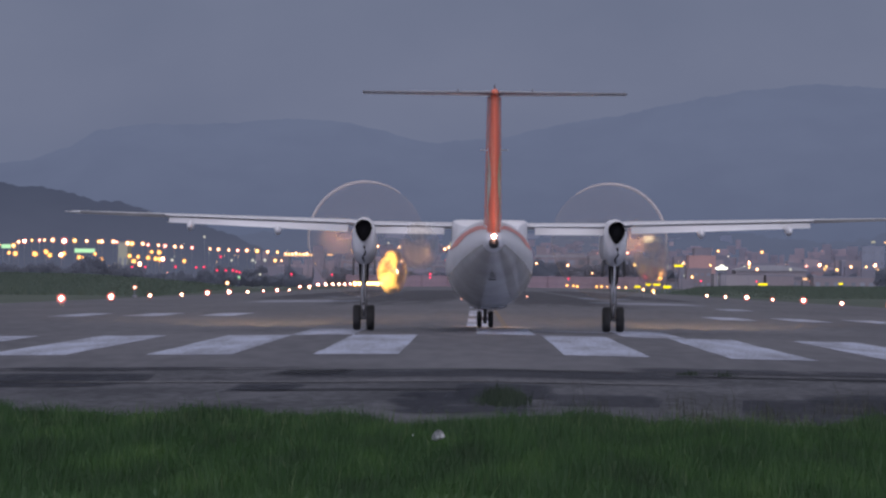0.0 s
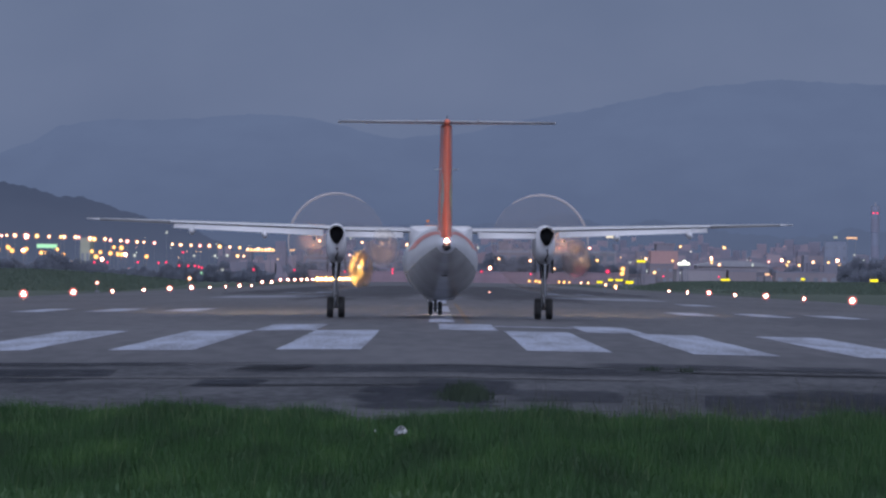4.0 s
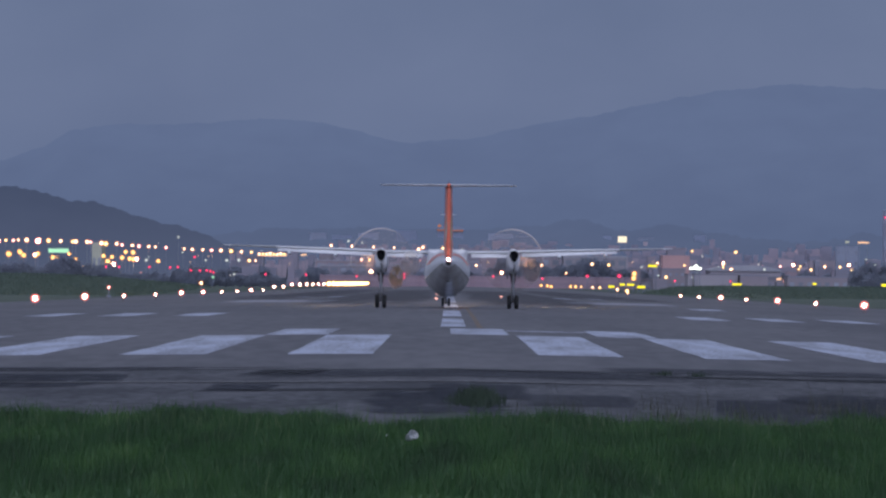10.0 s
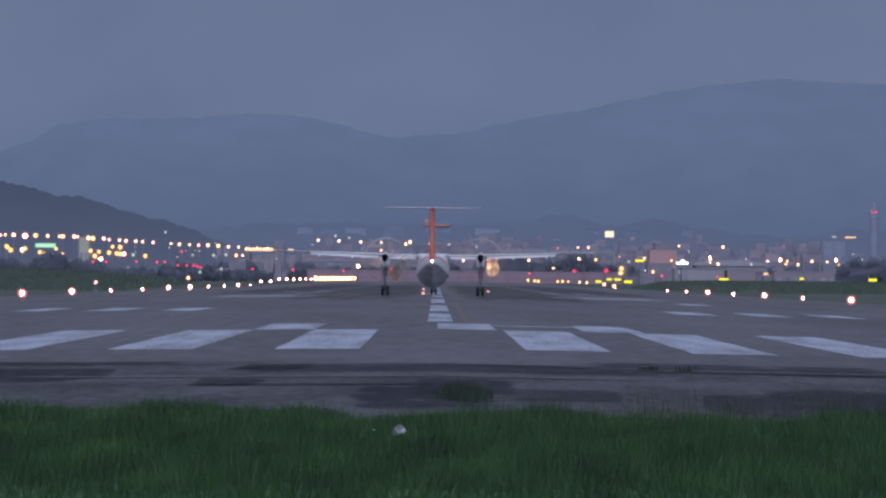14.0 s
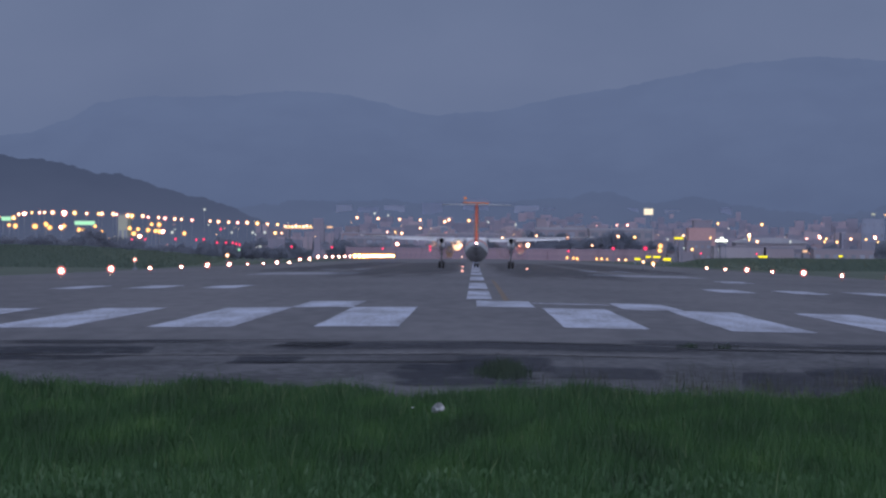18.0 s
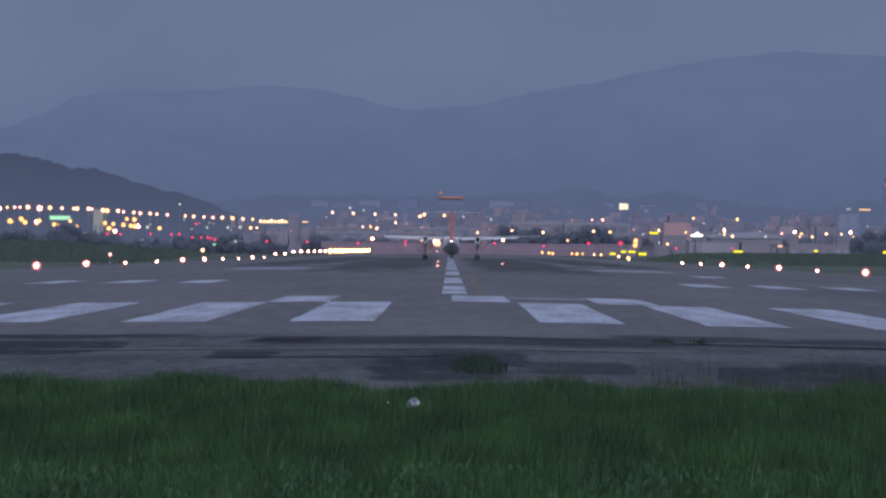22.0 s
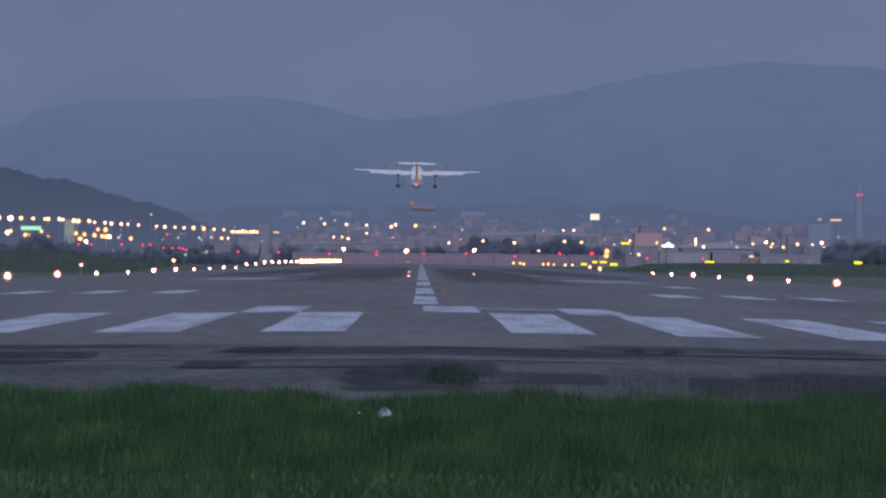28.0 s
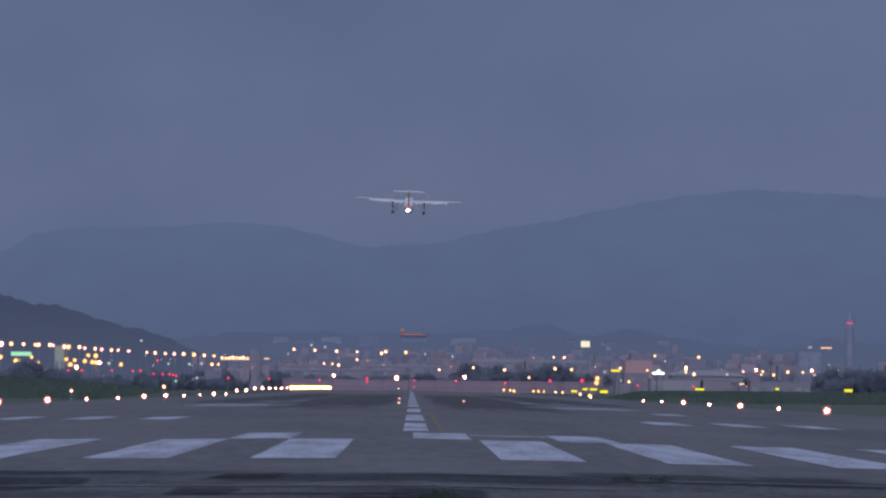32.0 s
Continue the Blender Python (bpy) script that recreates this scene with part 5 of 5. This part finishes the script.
    part("tailplane", loft([foil(f, b, z, t, -x) for x, f, b, z, t in ts[::-1]] + [foil(f, b, z, t, x) for x, f, b, z, t in ts[1:]]), M_WHITE, root, "white tailplane on top of the fin")
    for s in (-1, 1):
        part("elevator", loft([foil(-12.02, -12.75, 7.21, 0.17, s * 0.12), foil(-11.93, -12.45, 7.22, 0.12, s * 3.9)]), M_ELEVATOR, root, "elevator darkened for the shade under the tailplane")
        part("elevator_horn", block(s * 1.1 - 0.02, s * 1.1 + 0.02, -12.6, -11.9, 7.24, 7.33, 0.005), M_ELEVATOR, root)
    part("tail_bullet", loft([oval(0, y, 7.22, r, r, 14) for y, r in ((-9.2, 0.03), (-9.8, 0.13), (-12.0, 0.13), (-12.9, 0.05))]), M_PLAIN, root, "orange fairing at the top of the fin")
    part("tail_mast", tube((0, -11.6, 7.3), (0, -11.7, 7.48), 0.02, 0.012, 6), M_DARK, root)
    part("whip_aerial", tube((-0.42, -11.0, 5.55), (0.42, -11.0, 5.55), 0.016), M_LEG, root)
    part("tail_light", ball(0, -12.98, 2.97, 0.06, 0.06, 0.06), G_TAIL, root, "glowing white tail light")
    part("tail_light_housing", ball(0, -12.78, 2.99, 0.12, 0.16, 0.10), M_RED, root)
    # tail strobe: a lamp in a closed cup; the hinged plate is added to block it until its flash
    part("strobe_cup", cup_shell(0, 2.76, ((-12.55, 0.02), (-12.56, 0.14), (-12.90, 0.15))), M_DARK, root)
    part("strobe_lens", loft([oval(0, -12.82, 2.76, 0.13, 0.13, 16), oval(0, -12.84, 2.76, 0.03, 0.03, 16)]), G_BEACON, root, "white strobe lamp")
    shutter = part("strobe_shutter", loft([oval(0, -0.01, -0.155, 0.155, 0.155, 16), oval(0, 0.01, -0.155, 0.155, 0.155, 16)]), M_DARK, root, "added hinged cover that holds back the strobe's light")
    shutter.location = (0, -12.915, 2.915)
    # nose gear and lights
    ng = part("nose_gear_leg", tube((0, 9.95, 1.3), (0, 9.95, 0.25), 0.06), M_STEEL, root)
    part("axle", tube((-0.2, 9.95, 0.39), (0.2, 9.95, 0.39), 0.035), M_STEEL, ng)
    for k in (-1, 1):
        wheel(root, k * 0.19, 9.95, 0.27, 0.16, 0.12)
        part("nose_gear_door", block(k * 0.27 - 0.012, k * 0.27 + 0.012, 9.2, 10.8, 0.65, 1.1, 0.004), M_WHITE, root)
    cup = cup_shell(0, 0.78, ((10.15, 0.02), (10.16, 0.11), (10.30, 0.13)))
    part("landing_light_cup", cup, M_STEEL, root, "landing light housing on the nose leg")
    part("landing_light", loft([oval(0, 10.22, 0.78, 0.10, 0.10, 16), oval(0, 10.23, 0.78, 0.02, 0.02, 16)]), G_LANDING, root, "glowing landing light")
    for s in (-1, 1):
        part("wing_light_cup", cup_shell(s * 7.25, 3.47, ((1.50, 0.02), (1.51, 0.055), (2.08, 0.075)), 14), M_STEEL, root)
        part("wing_light", loft([oval(s * 7.25, 1.58, 3.47, 0.035, 0.035, 14), oval(s * 7.25, 1.585, 3.47, 0.01, 0.01, 14)]), G_WINGLIGHT, root, "glowing wing landing light")
        part("taxi_light_cup", cup_shell(s * 4.78, 3.06, ((1.40, 0.01), (1.41, 0.042), (1.78, 0.05)), 14), M_WHITE, root)
        part("taxi_light", loft([oval(s * 4.78, 1.46, 3.06, 0.035, 0.035, 14), oval(s * 4.78, 1.47, 3.06, 0.01, 0.01, 14)]), G_TAXI, root, "glowing taxi light behind the propeller")
        # hot exhaust air: crumpled films of uneven density that bend what is seen through them
        wisps = ((-3.02, -5.6, 1.92, 0.74, 0.36, 0.05, -0.54, 1, 0.62), (-2.2, -5.0, 2.72, 0.85, 0.09, 0.09, 0.05, 8, 0.8)) if s < 0 else ((4.95, -5.2, 2.36, 0.98, 0.15, 0.14, 0.0, 5, 0.72),)
        for cx, cy, cz, size, bow, wide, axis, seed, slim in wisps:
            film_mesh = bmesh.new()
            rows = []
            for i in range(13):
                row = []
                for k in range(40):
                    a = 2 * math.pi * k / 40
                    q = i / 12 * (1 + 0.14 * noise.noise((math.cos(a) * 1.5, math.sin(a) * 1.5, seed)))
                    px, pz = size * q * math.cos(a), size * q * math.sin(a)
                    row.append(film_mesh.verts.new((px, wide * px * px + bow * (pz - axis) ** 2 + 0.05 * noise.noise((px * 2.5, pz * 2.5, seed + s)) + 0.012 * noise.noise((px * 7, pz * 7, seed)), pz)))
                rows.append(row)
            for p, q in zip(rows, rows[1:]):
                for k in range(40):
                    film_mesh.faces.new((p[k], p[(k + 1) % 40], q[(k + 1) % 40], q[k]))
            bmesh.ops.remove_doubles(film_mesh, verts=film_mesh.verts, dist=0.0005)
            film_mesh.normal_update()
            bmesh.ops.reverse_faces(film_mesh, faces=[f for f in film_mesh.faces if f.normal.y > 0])
            hot = part("hot_exhaust_air", film_mesh, M_HOT if seed == 1 else M_WARM_AIR, root, "shimmering hot air behind the engine's exhaust")
            hot.location, hot.scale = (cx, cy, cz), (slim, 1, 1)
        part("cabin_window_light", ball(s * 1.22, 0.5, 2.75, 0.03, 0.12, 0.14, 8), G_DIM, root)
    return root


def veil(name, color, alpha, rough=0.5):
    """A thin half-transparent surface."""
    m = bpy.data.materials.new(name)
    m.use_nodes = True
    n, l = m.node_tree.nodes, m.node_tree.links
    n.clear()
    o, t, d, x = (n.new("ShaderNode" + k) for k in ("OutputMaterial", "BsdfTransparent", "BsdfDiffuse", "MixShader"))
    d.inputs[0].default_value = (*color, 1)
    x.inputs[0].default_value = alpha
    l.new(t.outputs[0], x.inputs[1]), l.new(d.outputs[0], x.inputs[2]), l.new(x.outputs[0], o.inputs[0])
    return m


def hot_air(name, tint):
    """Hot air: clear, with a slight and uneven bending of light and a trace of brown soot."""
    m = bpy.data.materials.new(name)
    m.use_nodes = True
    n, l = m.node_tree.nodes, m.node_tree.links
    n.clear()
    o, r, co, ns, gr, mp, rg, mu, st, tr, mx = (n.new("ShaderNode" + k) for k in ("OutputMaterial", "BsdfRefraction", "TexCoord", "TexNoise", "TexGradient", "Mapping", "MapRange", "Math", "MapRange", "BsdfTransparent", "MixShader"))
    r.inputs["Color"].default_value, r.inputs["Roughness"].default_value, r.inputs["IOR"].default_value = (*tint, 1), 0.38, 1.006
    ns.inputs["Scale"].default_value, ns.inputs["Detail"].default_value = 1.6, 3
    l.new(co.outputs["Object"], ns.inputs["Vector"])
    gr.gradient_type = "SPHERICAL"
    mp.inputs["Scale"].default_value = (1.0, 0.0, 1.05)
    l.new(co.outputs["Object"], mp.inputs[0]), l.new(mp.outputs[0], gr.inputs[0])
    rg.inputs[1].default_value, rg.inputs[2].default_value = 0.16, 0.46
    l.new(gr.outputs["Fac"], rg.inputs[0])
    st.inputs[1].default_value, st.inputs[2].default_value, st.inputs[4].default_value = 0.32, 0.50, 1.0
    l.new(ns.outputs["Fac"], st.inputs[0])
    mu.operation = "MULTIPLY"
    l.new(rg.outputs[0], mu.inputs[0]), l.new(st.outputs[0], mu.inputs[1])
    l.new(mu.outputs[0], mx.inputs[0]), l.new(tr.outputs[0], mx.inputs[1]), l.new(r.outputs[0], mx.inputs[2]), l.new(mx.outputs[0], o.inputs[0])
    return m


M_HOT, M_WARM_AIR = hot_air("hot_exhaust_air", (1.0, 0.80, 0.54)), hot_air("warm_exhaust_air", (1.0, 0.94, 0.86))
G_TAXI = glow("taxi_lamp", (1.0, 0.60, 0.34), 42000.0)
# disc tint is browned for the warm lamp glow on the blades
M_PROP = veil("whirling_blades", (0.48, 0.34, 0.27), 0.12)
# lit and dimmer copies of one blade-tip veil
M_TIP = veil("whirling_tips_lit", (0.92, 0.80, 0.74), 0.36)
M_TIP_DIM = veil("whirling_tips_shaded", (0.9, 0.66, 0.48), 0.09)
G_TAIL = glow("tail_lamp", (1.0, 0.50, 0.42), 90.0)
G_LANDING = glow("landing_lamp", (1.0, 0.58, 0.36), 26000.0)
G_WINGLIGHT = glow("wing_landing_lamp", (1.0, 0.62, 0.32), 9000000.0)
G_BEACON = glow("beacon_lamp", (1.0, 0.97, 0.92), 6000.0)
plane = tagged(airliner(), "white twin-propeller airliner with orange tail taking off", "airplane")

# ---- verge grass, weeds and litter ----
def blades(name, n, spot, height, width, mat, label, seed):
    """Many bent grass blades in one mesh."""
    rng = np.random.default_rng(seed)
    px, py, pz = spot(rng, n)
    h = height * rng.uniform(0.45, 1.15, n) * (0.75 + 0.5 * rng.random(n) ** 3)
    h = h * (0.86 + 0.16 * np.sin(px * 3.1 + 1.3 * np.sin(py * 0.7)) + 0.14 * np.sin(px * 8.3 + py * 0.9 + 2) * np.sin(py * 1.7 - px))
    a, lean = rng.uniform(0, 2 * np.pi, n), rng.uniform(0.03, 0.48, n)
    w = width * rng.uniform(0.6, 1.3, n)
    face = rng.uniform(-0.9, 0.9, n)
    dx, dy = np.cos(face) * w / 2, np.sin(face) * w / 2
    bx, by = np.cos(a) * lean * h, np.sin(a) * lean * h
    v = np.empty((n, 5, 3), np.float32)
    for j, (u, side) in enumerate(((0, -1), (0, 1), (0.55, 1), (0.55, -1), (1, 0))):
        v[:, j, 0] = px + bx * u ** 2 + dx * side * (1 - 0.3 * (u > 0))
        v[:, j, 1] = py + by * u ** 2 + dy * side * (1 - 0.3 * (u > 0))
        v[:, j, 2] = pz + h * u * (1 - 0.25 * lean * u)
    me = bpy.data.meshes.new(name)
    base = np.arange(n)[:, None] * 5
    me.vertices.add(n * 5), me.loops.add(n * 7), me.polygons.add(n * 2)
    me.vertices.foreach_set("co", v.ravel())
    me.loops.foreach_set("vertex_index", (base + np.array([0, 1, 2, 3, 3, 2, 4])).ravel().astype(np.int32))
    starts = (np.arange(n)[:, None] * 7 + np.array([0, 4])).ravel().astype(np.int32)
    me.polygons.foreach_set("loop_start", starts)
    me.update(calc_edges=True)
    me.materials.append(mat)
    return tagged(new(name, me), label, "grass", kind="stuff")


def grass_material(name, c0, c1, c2):
    m = bpy.data.materials.new(name)
    m.use_nodes = True
    n, l = m.node_tree.nodes, m.node_tree.links
    b = n["Principled BSDF"]
    b.inputs["Roughness"].default_value = 0.6
    g, r, ns, co, mx = (n.new("ShaderNode" + k) for k in ("NewGeometry", "ValToRGB", "TexNoise", "TexCoord", "MixRGB"))
    r.color_ramp.elements[0].color, r.color_ramp.elements[1].color = (*c0, 1), (*c2, 1)
    r.color_ramp.elements.new(0.55).color = (*c1, 1)
    ns.inputs["Scale"].default_value = 0.35
    ns.inputs["Detail"].default_value = 5
    mp, st = n.new("ShaderNodeMapping"), n.new("ShaderNodeMapRange")
    mp.inputs["Scale"].default_value = (4.0, 0.45, 1)
    l.new(co.outputs["Object"], mp.inputs[0]), l.new(mp.outputs[0], ns.inputs["Vector"])
    st.inputs[1].default_value, st.inputs[2].default_value = 0.30, 0.70
    l.new(ns.outputs["Fac"], st.inputs[0])
    mx.inputs[0].default_value = 0.68
    l.new(g.outputs["Random Per Island"], mx.inputs[1]), l.new(st.outputs[0], mx.inputs[2])
    l.new(mx.outputs[0], r.inputs[0]), l.new(r.outputs[0], b.inputs["Base Color"])
    return m


M_GRASS = grass_material("verge_grass", (0.006, 0.026, 0.004), (0.015, 0.064, 0.009), (0.052, 0.120, 0.023))
M_DRY = grass_material("dry_stalks", (0.022, 0.028, 0.018), (0.04, 0.045, 0.028), (0.08, 0.08, 0.05))


def verge_spot(rng, n):
    y = 26 + 42.9 * rng.random(n) ** 0.8
    x = rng.uniform(-1, 1, n) * (y * 0.076 + 1.2)
    y = y + np.where(y > 60, 1.6 * np.sin(x * 1.7) * (y - 60) / 7 + 1.0 * np.sin(x * 4.1 + 2) * (y - 60) / 7, 0)
    y = y - np.where(x < 0, 0.050, 0.012) * x * np.maximum(y - 55, 0)
    z = np.interp(y, [-20, 40, 72, 82], [-0.05, -0.04, -0.03, -0.30]) - 0.01
    return x, y, z


blades("verge_grass", 300000, verge_spot, 0.235, 0.0085, M_GRASS, "dense uncut green grass on the verge before the runway", 7)


def stalk_spot(rng, n):
    x, y, z = verge_spot(rng, n)
    far = rng.random(n) < 0.55
    y = np.where(far, 63 + 6 * rng.random(n), y)
    return x, y, np.interp(y, [-20, 40, 72, 82], [-0.05, -0.04, -0.03, -0.30])


def clover_spot(rng, n):
    y = 27 + 16 * rng.random(n) ** 1.6
    x = rng.uniform(-1, 1, n) * (y * 0.076 + 0.8)
    keep = np.sin(x * 2.3 + 0.8) + np.sin(y * 0.9 + x) + rng.normal(0, 0.6, n) > -0.3
    x = np.where(keep, x, x + 0.35 * np.sin(x * 9))
    return x, y, np.interp(y, [-20, 40], [-0.05, -0.04]) + 0.07 + 0.05 * rng.random(n)


M_CLOVER = grass_material("broad_weed_leaf", (0.019, 0.062, 0.017), (0.033, 0.090, 0.026), (0.066, 0.130, 0.050))
blades("broad_leaf_weeds", 17000, clover_spot, 0.085, 0.026, M_CLOVER, "low broad-leaved weeds between the nearest grass", 19)
M_STALK = grass_material("seeding_stalks", (0.045, 0.085, 0.025), (0.07, 0.11, 0.038), (0.12, 0.15, 0.065))
blades("grass_stalks", 3000, stalk_spot, 0.33, 0.008, M_STALK, "thin pale seeding stalks standing over the verge grass", 15)


def scrub_left(rng, n):
    y = rng.uniform(760, 1320, n)
    x = -40 - 80 * rng.random(n) ** 0.8 - 0.02 * (y - 760)
    side = np.interp(x, [-160, -110, -85, -70, -58, -46], [3.2, 3.3, 3.0, 2.2, 1.2, 0.05])
    return x, y, -0.46 + side * np.interp(y, [760, 1000, 1200, 1330], [0, 0.36, 0.74, 1.0])


def scrub_right(rng, n):
    y = rng.uniform(820, 1360, n)
    x = 43 + 109 * rng.random(n)
    side = np.interp(x, [43, 50, 59, 118, 197], [0.02, 1.45, 1.72, 1.75, 1.8])
    return x, y, -0.46 + side * np.interp(y, [700, 950, 1200, 1360], [0, 0.36, 0.76, 1.0])


# scrub greens are raised and greyed to carry some distance haze
M_SCRUB = grass_material("hazed_scrub", (0.058, 0.084, 0.066), (0.070, 0.102, 0.074), (0.090, 0.118, 0.086))
blades("tall_grass", 60000, scrub_left, 0.6, 0.3, M_SCRUB, "tall rough grass and scrub beside the runway strip", 12)
blades("tall_grass", 80000, scrub_right, 0.42, 0.3, M_SCRUB, "tall rough grass and scrub beside the runway strip", 13)


def weed_spot(rng, n):
    k = rng.integers(0, 60, n)
    cx, cy = np.random.default_rng(3).uniform(0.8, 6.6, 60), np.random.default_rng(4).uniform(66, 80, 60)
    return cx[k] + rng.normal(0, 0.16, n), cy[k] + rng.normal(0, 0.1, n), np.full(n, -0.05) - 0.01 * np.abs(cx[k])


blades("dry_weeds", 620, weed_spot, 0.44, 0.007, M_DRY, "thin dry weeds standing in the paving cracks", 8)


M_WEED = grass_material("dark_weed", (0.010, 0.022, 0.011), (0.016, 0.034, 0.015), (0.036, 0.058, 0.026))


def tuft_spot(rng, n):
    return 0.22 + rng.normal(0, 0.14, n), 82 + rng.normal(0, 1.6, n), np.full(n, -0.015)


def crack_spot(rng, n):
    k = rng.random(n) < 0.6
    return np.where(k, 3.75, 4.35) + rng.normal(0, 0.09, n), np.where(k, 111.3, 110.2) + rng.normal(0, 0.5, n), np.full(n, -0.06)


blades("weed_tuft", 150, crack_spot, 0.14, 0.012, M_WEED, "small dark weed tufts in the open crack", 29)
blades("weed_tuft", 1500, tuft_spot, 0.22, 0.012, M_WEED, "low green weed tuft in a crack of the paving", 9)


def litter():
    root = new("crumpled_plastic_cup")
    rnd = random.Random(5)
    rings = []
    for j, (z, r) in enumerate(((0, 0.04), (0.05, 0.05), (0.11, 0.062), (0.13, 0.066), (0.128, 0.060), (0.06, 0.045))):
        rings.append([(r * (1 + rnd.uniform(-0.38, 0.30)) * math.cos(a), r * (1 + rnd.uniform(-0.38, 0.30)) * math.sin(a), z + rnd.uniform(-0.022, 0.022)) for a in [2 * math.pi * i / 14 for i in range(14)]])
    part("cup_wall", loft(rings), M_CUP, root)
    part("cup_rim", loft([[(0.066 * math.cos(a), 0.066 * math.sin(a), 0.128 + h) for a in [2 * math.pi * i / 14 for i in range(14)]] for h in (0, 0.012)], False), M_CUP, root)
    return root


M_CUP = material("white_plastic", (0.62, 0.63, 0.63), 0.5, second=(0.30, 0.31, 0.31), scale=26)
cup = tagged(litter(), "crumpled white plastic cup lying in the grass", "litter")
cup.matrix_basis = pose(-0.545, 58.3, 0.108, 62, 12, 30)
cup.scale = (0.82, 0.66, 0.62)
scrap = tagged(new("paper_scrap"), "small torn scrap of pale paper caught in the grass", "litter")
scrap_mesh = bmesh.new()
rnd = random.Random(8)
loft([[(0.016 * k * math.cos(a) * rnd.uniform(0.6, 1.2), d, 0.02 + 0.014 * math.sin(a) * rnd.uniform(0.6, 1.2)) for a in [math.tau * i / 9 for i in range(9)]] for d, k in ((-0.006, 1.0), (0.004, 0.9))], True, scrap_mesh)
part("paper", scrap_mesh, M_CUP, scrap, smooth=False)
scrap.matrix_basis = pose(-0.75, 58.1, 0.13)
scrap.scale = (0.6, 0.6, 0.6)


def motions():
    FLIGHT = [
        (0.0, 0.28, 192.8, 0.00, 0.0, 0.0, 0.50), (1.0, 0.21, 198.9, 0.00, 0.0, 0.0, 0.67), (2.0, 0.21, 207.3, 0.00, 0.0, 0.0, 0.83),
        (3.0, 0.16, 218.1, 0.00, 0.0, 0.0, 1.00), (4.0, -0.05, 231.5, 0.00, 0.1, 0.0, 0.97), (5.0, -0.37, 247.4, 0.00, 0.1, 0.0, 0.95),
        (5.5, -0.52, 256.3, 0.00, 0.1, 0.0, 0.65), (6.0, -0.67, 265.8, 0.00, 0.1, 0.0, 0.05), (6.5, -0.77, 276.0, 0.00, 0.1, 0.0, -0.50),
        (7.0, -0.78, 286.7, 0.00, 0.1, 0.0, -1.00), (7.5, -0.71, 298.0, 0.00, 0.1, 0.0, -1.05), (8.0, -0.58, 310.0, 0.00, 0.1, 0.0, -0.90),
        (8.5, -0.43, 322.6, 0.00, 0.1, 0.0, -0.45), (9.0, -0.32, 335.8, 0.00, 0.1, 0.0, 0.00), (10.0, -0.25, 364.2, 0.00, 0.1, 0.0, 0.35),
        (11.0, -0.34, 395.2, 0.00, 0.1, 0.0, 0.10), (12.0, -0.41, 428.9, 0.00, 0.2, 0.0, 0.00), (13.0, -0.45, 465.5, 0.00, 0.2, 0.0, -0.40),
        (14.0, -0.37, 505.1, 0.00, 0.2, 0.0, -0.40), (15.0, -0.20, 547.7, 0.00, 0.2, 0.0, -0.27), (16.0, -0.09, 593.4, 0.00, 0.2, 0.0, -0.13),
        (17.0, 0.01, 642.1, 0.00, 0.2, 0.0, 0.00), (18.0, 0.06, 693.7, 0.00, 0.2, 0.0, 0.00), (19.0, 0.10, 748.0, 0.00, 0.3, 0.0, 0.00),
        (20.0, 0.07, 804.8, 0.00, 0.3, 0.0, 0.00), (21.0, 0.06, 863.6, 0.00, 0.3, 0.0, 0.00), (22.0, 0.11, 924.1, 0.00, 0.3, 0.0, 0.00),
        (22.5, 0.12, 954.8, 0.00, 0.9, 0.0, 0.00), (23.0, 0.13, 985.7, 0.00, 2.0, 0.0, 0.00), (23.5, 0.04, 1016.8, 0.00, 3.8, 0.0, 0.00), (24.0, -0.10, 1048.0, 0.55, 6.2, 0.0, 0.00),
        (24.5, -0.25, 1079.2, 1.20, 7.4, 0.0, 0.00), (25.0, -0.37, 1110.4, 2.40, 9.0, 0.0, 0.00), (25.5, -0.47, 1141.5, 3.95, 9.4, 0.0, 0.00),
        (26.0, -0.60, 1172.6, 5.50, 9.8, 0.0, 0.00), (27.0, -0.93, 1234.5, 10.63, 10.5, 0.0, 0.00), (27.5, -1.13, 1265.3, 13.20, 10.5, 0.6, 0.00),
        (28.0, -1.22, 1296.0, 16.80, 10.5, 0.8, 0.00), (29.0, -1.48, 1357.7, 24.00, 10.5, 1.0, 0.00), (30.0, -1.63, 1420.6, 31.50, 10.2, 1.5, 0.00),
        (31.0, -1.70, 1486.2, 38.75, 9.5, 2.0, 0.00), (32.0, -1.42, 1557.0, 45.55, 8.7, 2.2, 0.00),
    ]
    walk(plane, [(t, pose(x, y, z, p, r, h)) for t, x, y, z, p, r, h in FLIGHT])
    # the added plate swings aside at the end to let the flash out
    shutter = next(o for o in plane.children if o.name.startswith("strobe_shutter"))
    walk(shutter, [(t, pose(0, -12.915, 2.915, a)) for t, a in ((0, 0), (31.8, 0), (31.9, -40), (32.0, -80))])


motions()
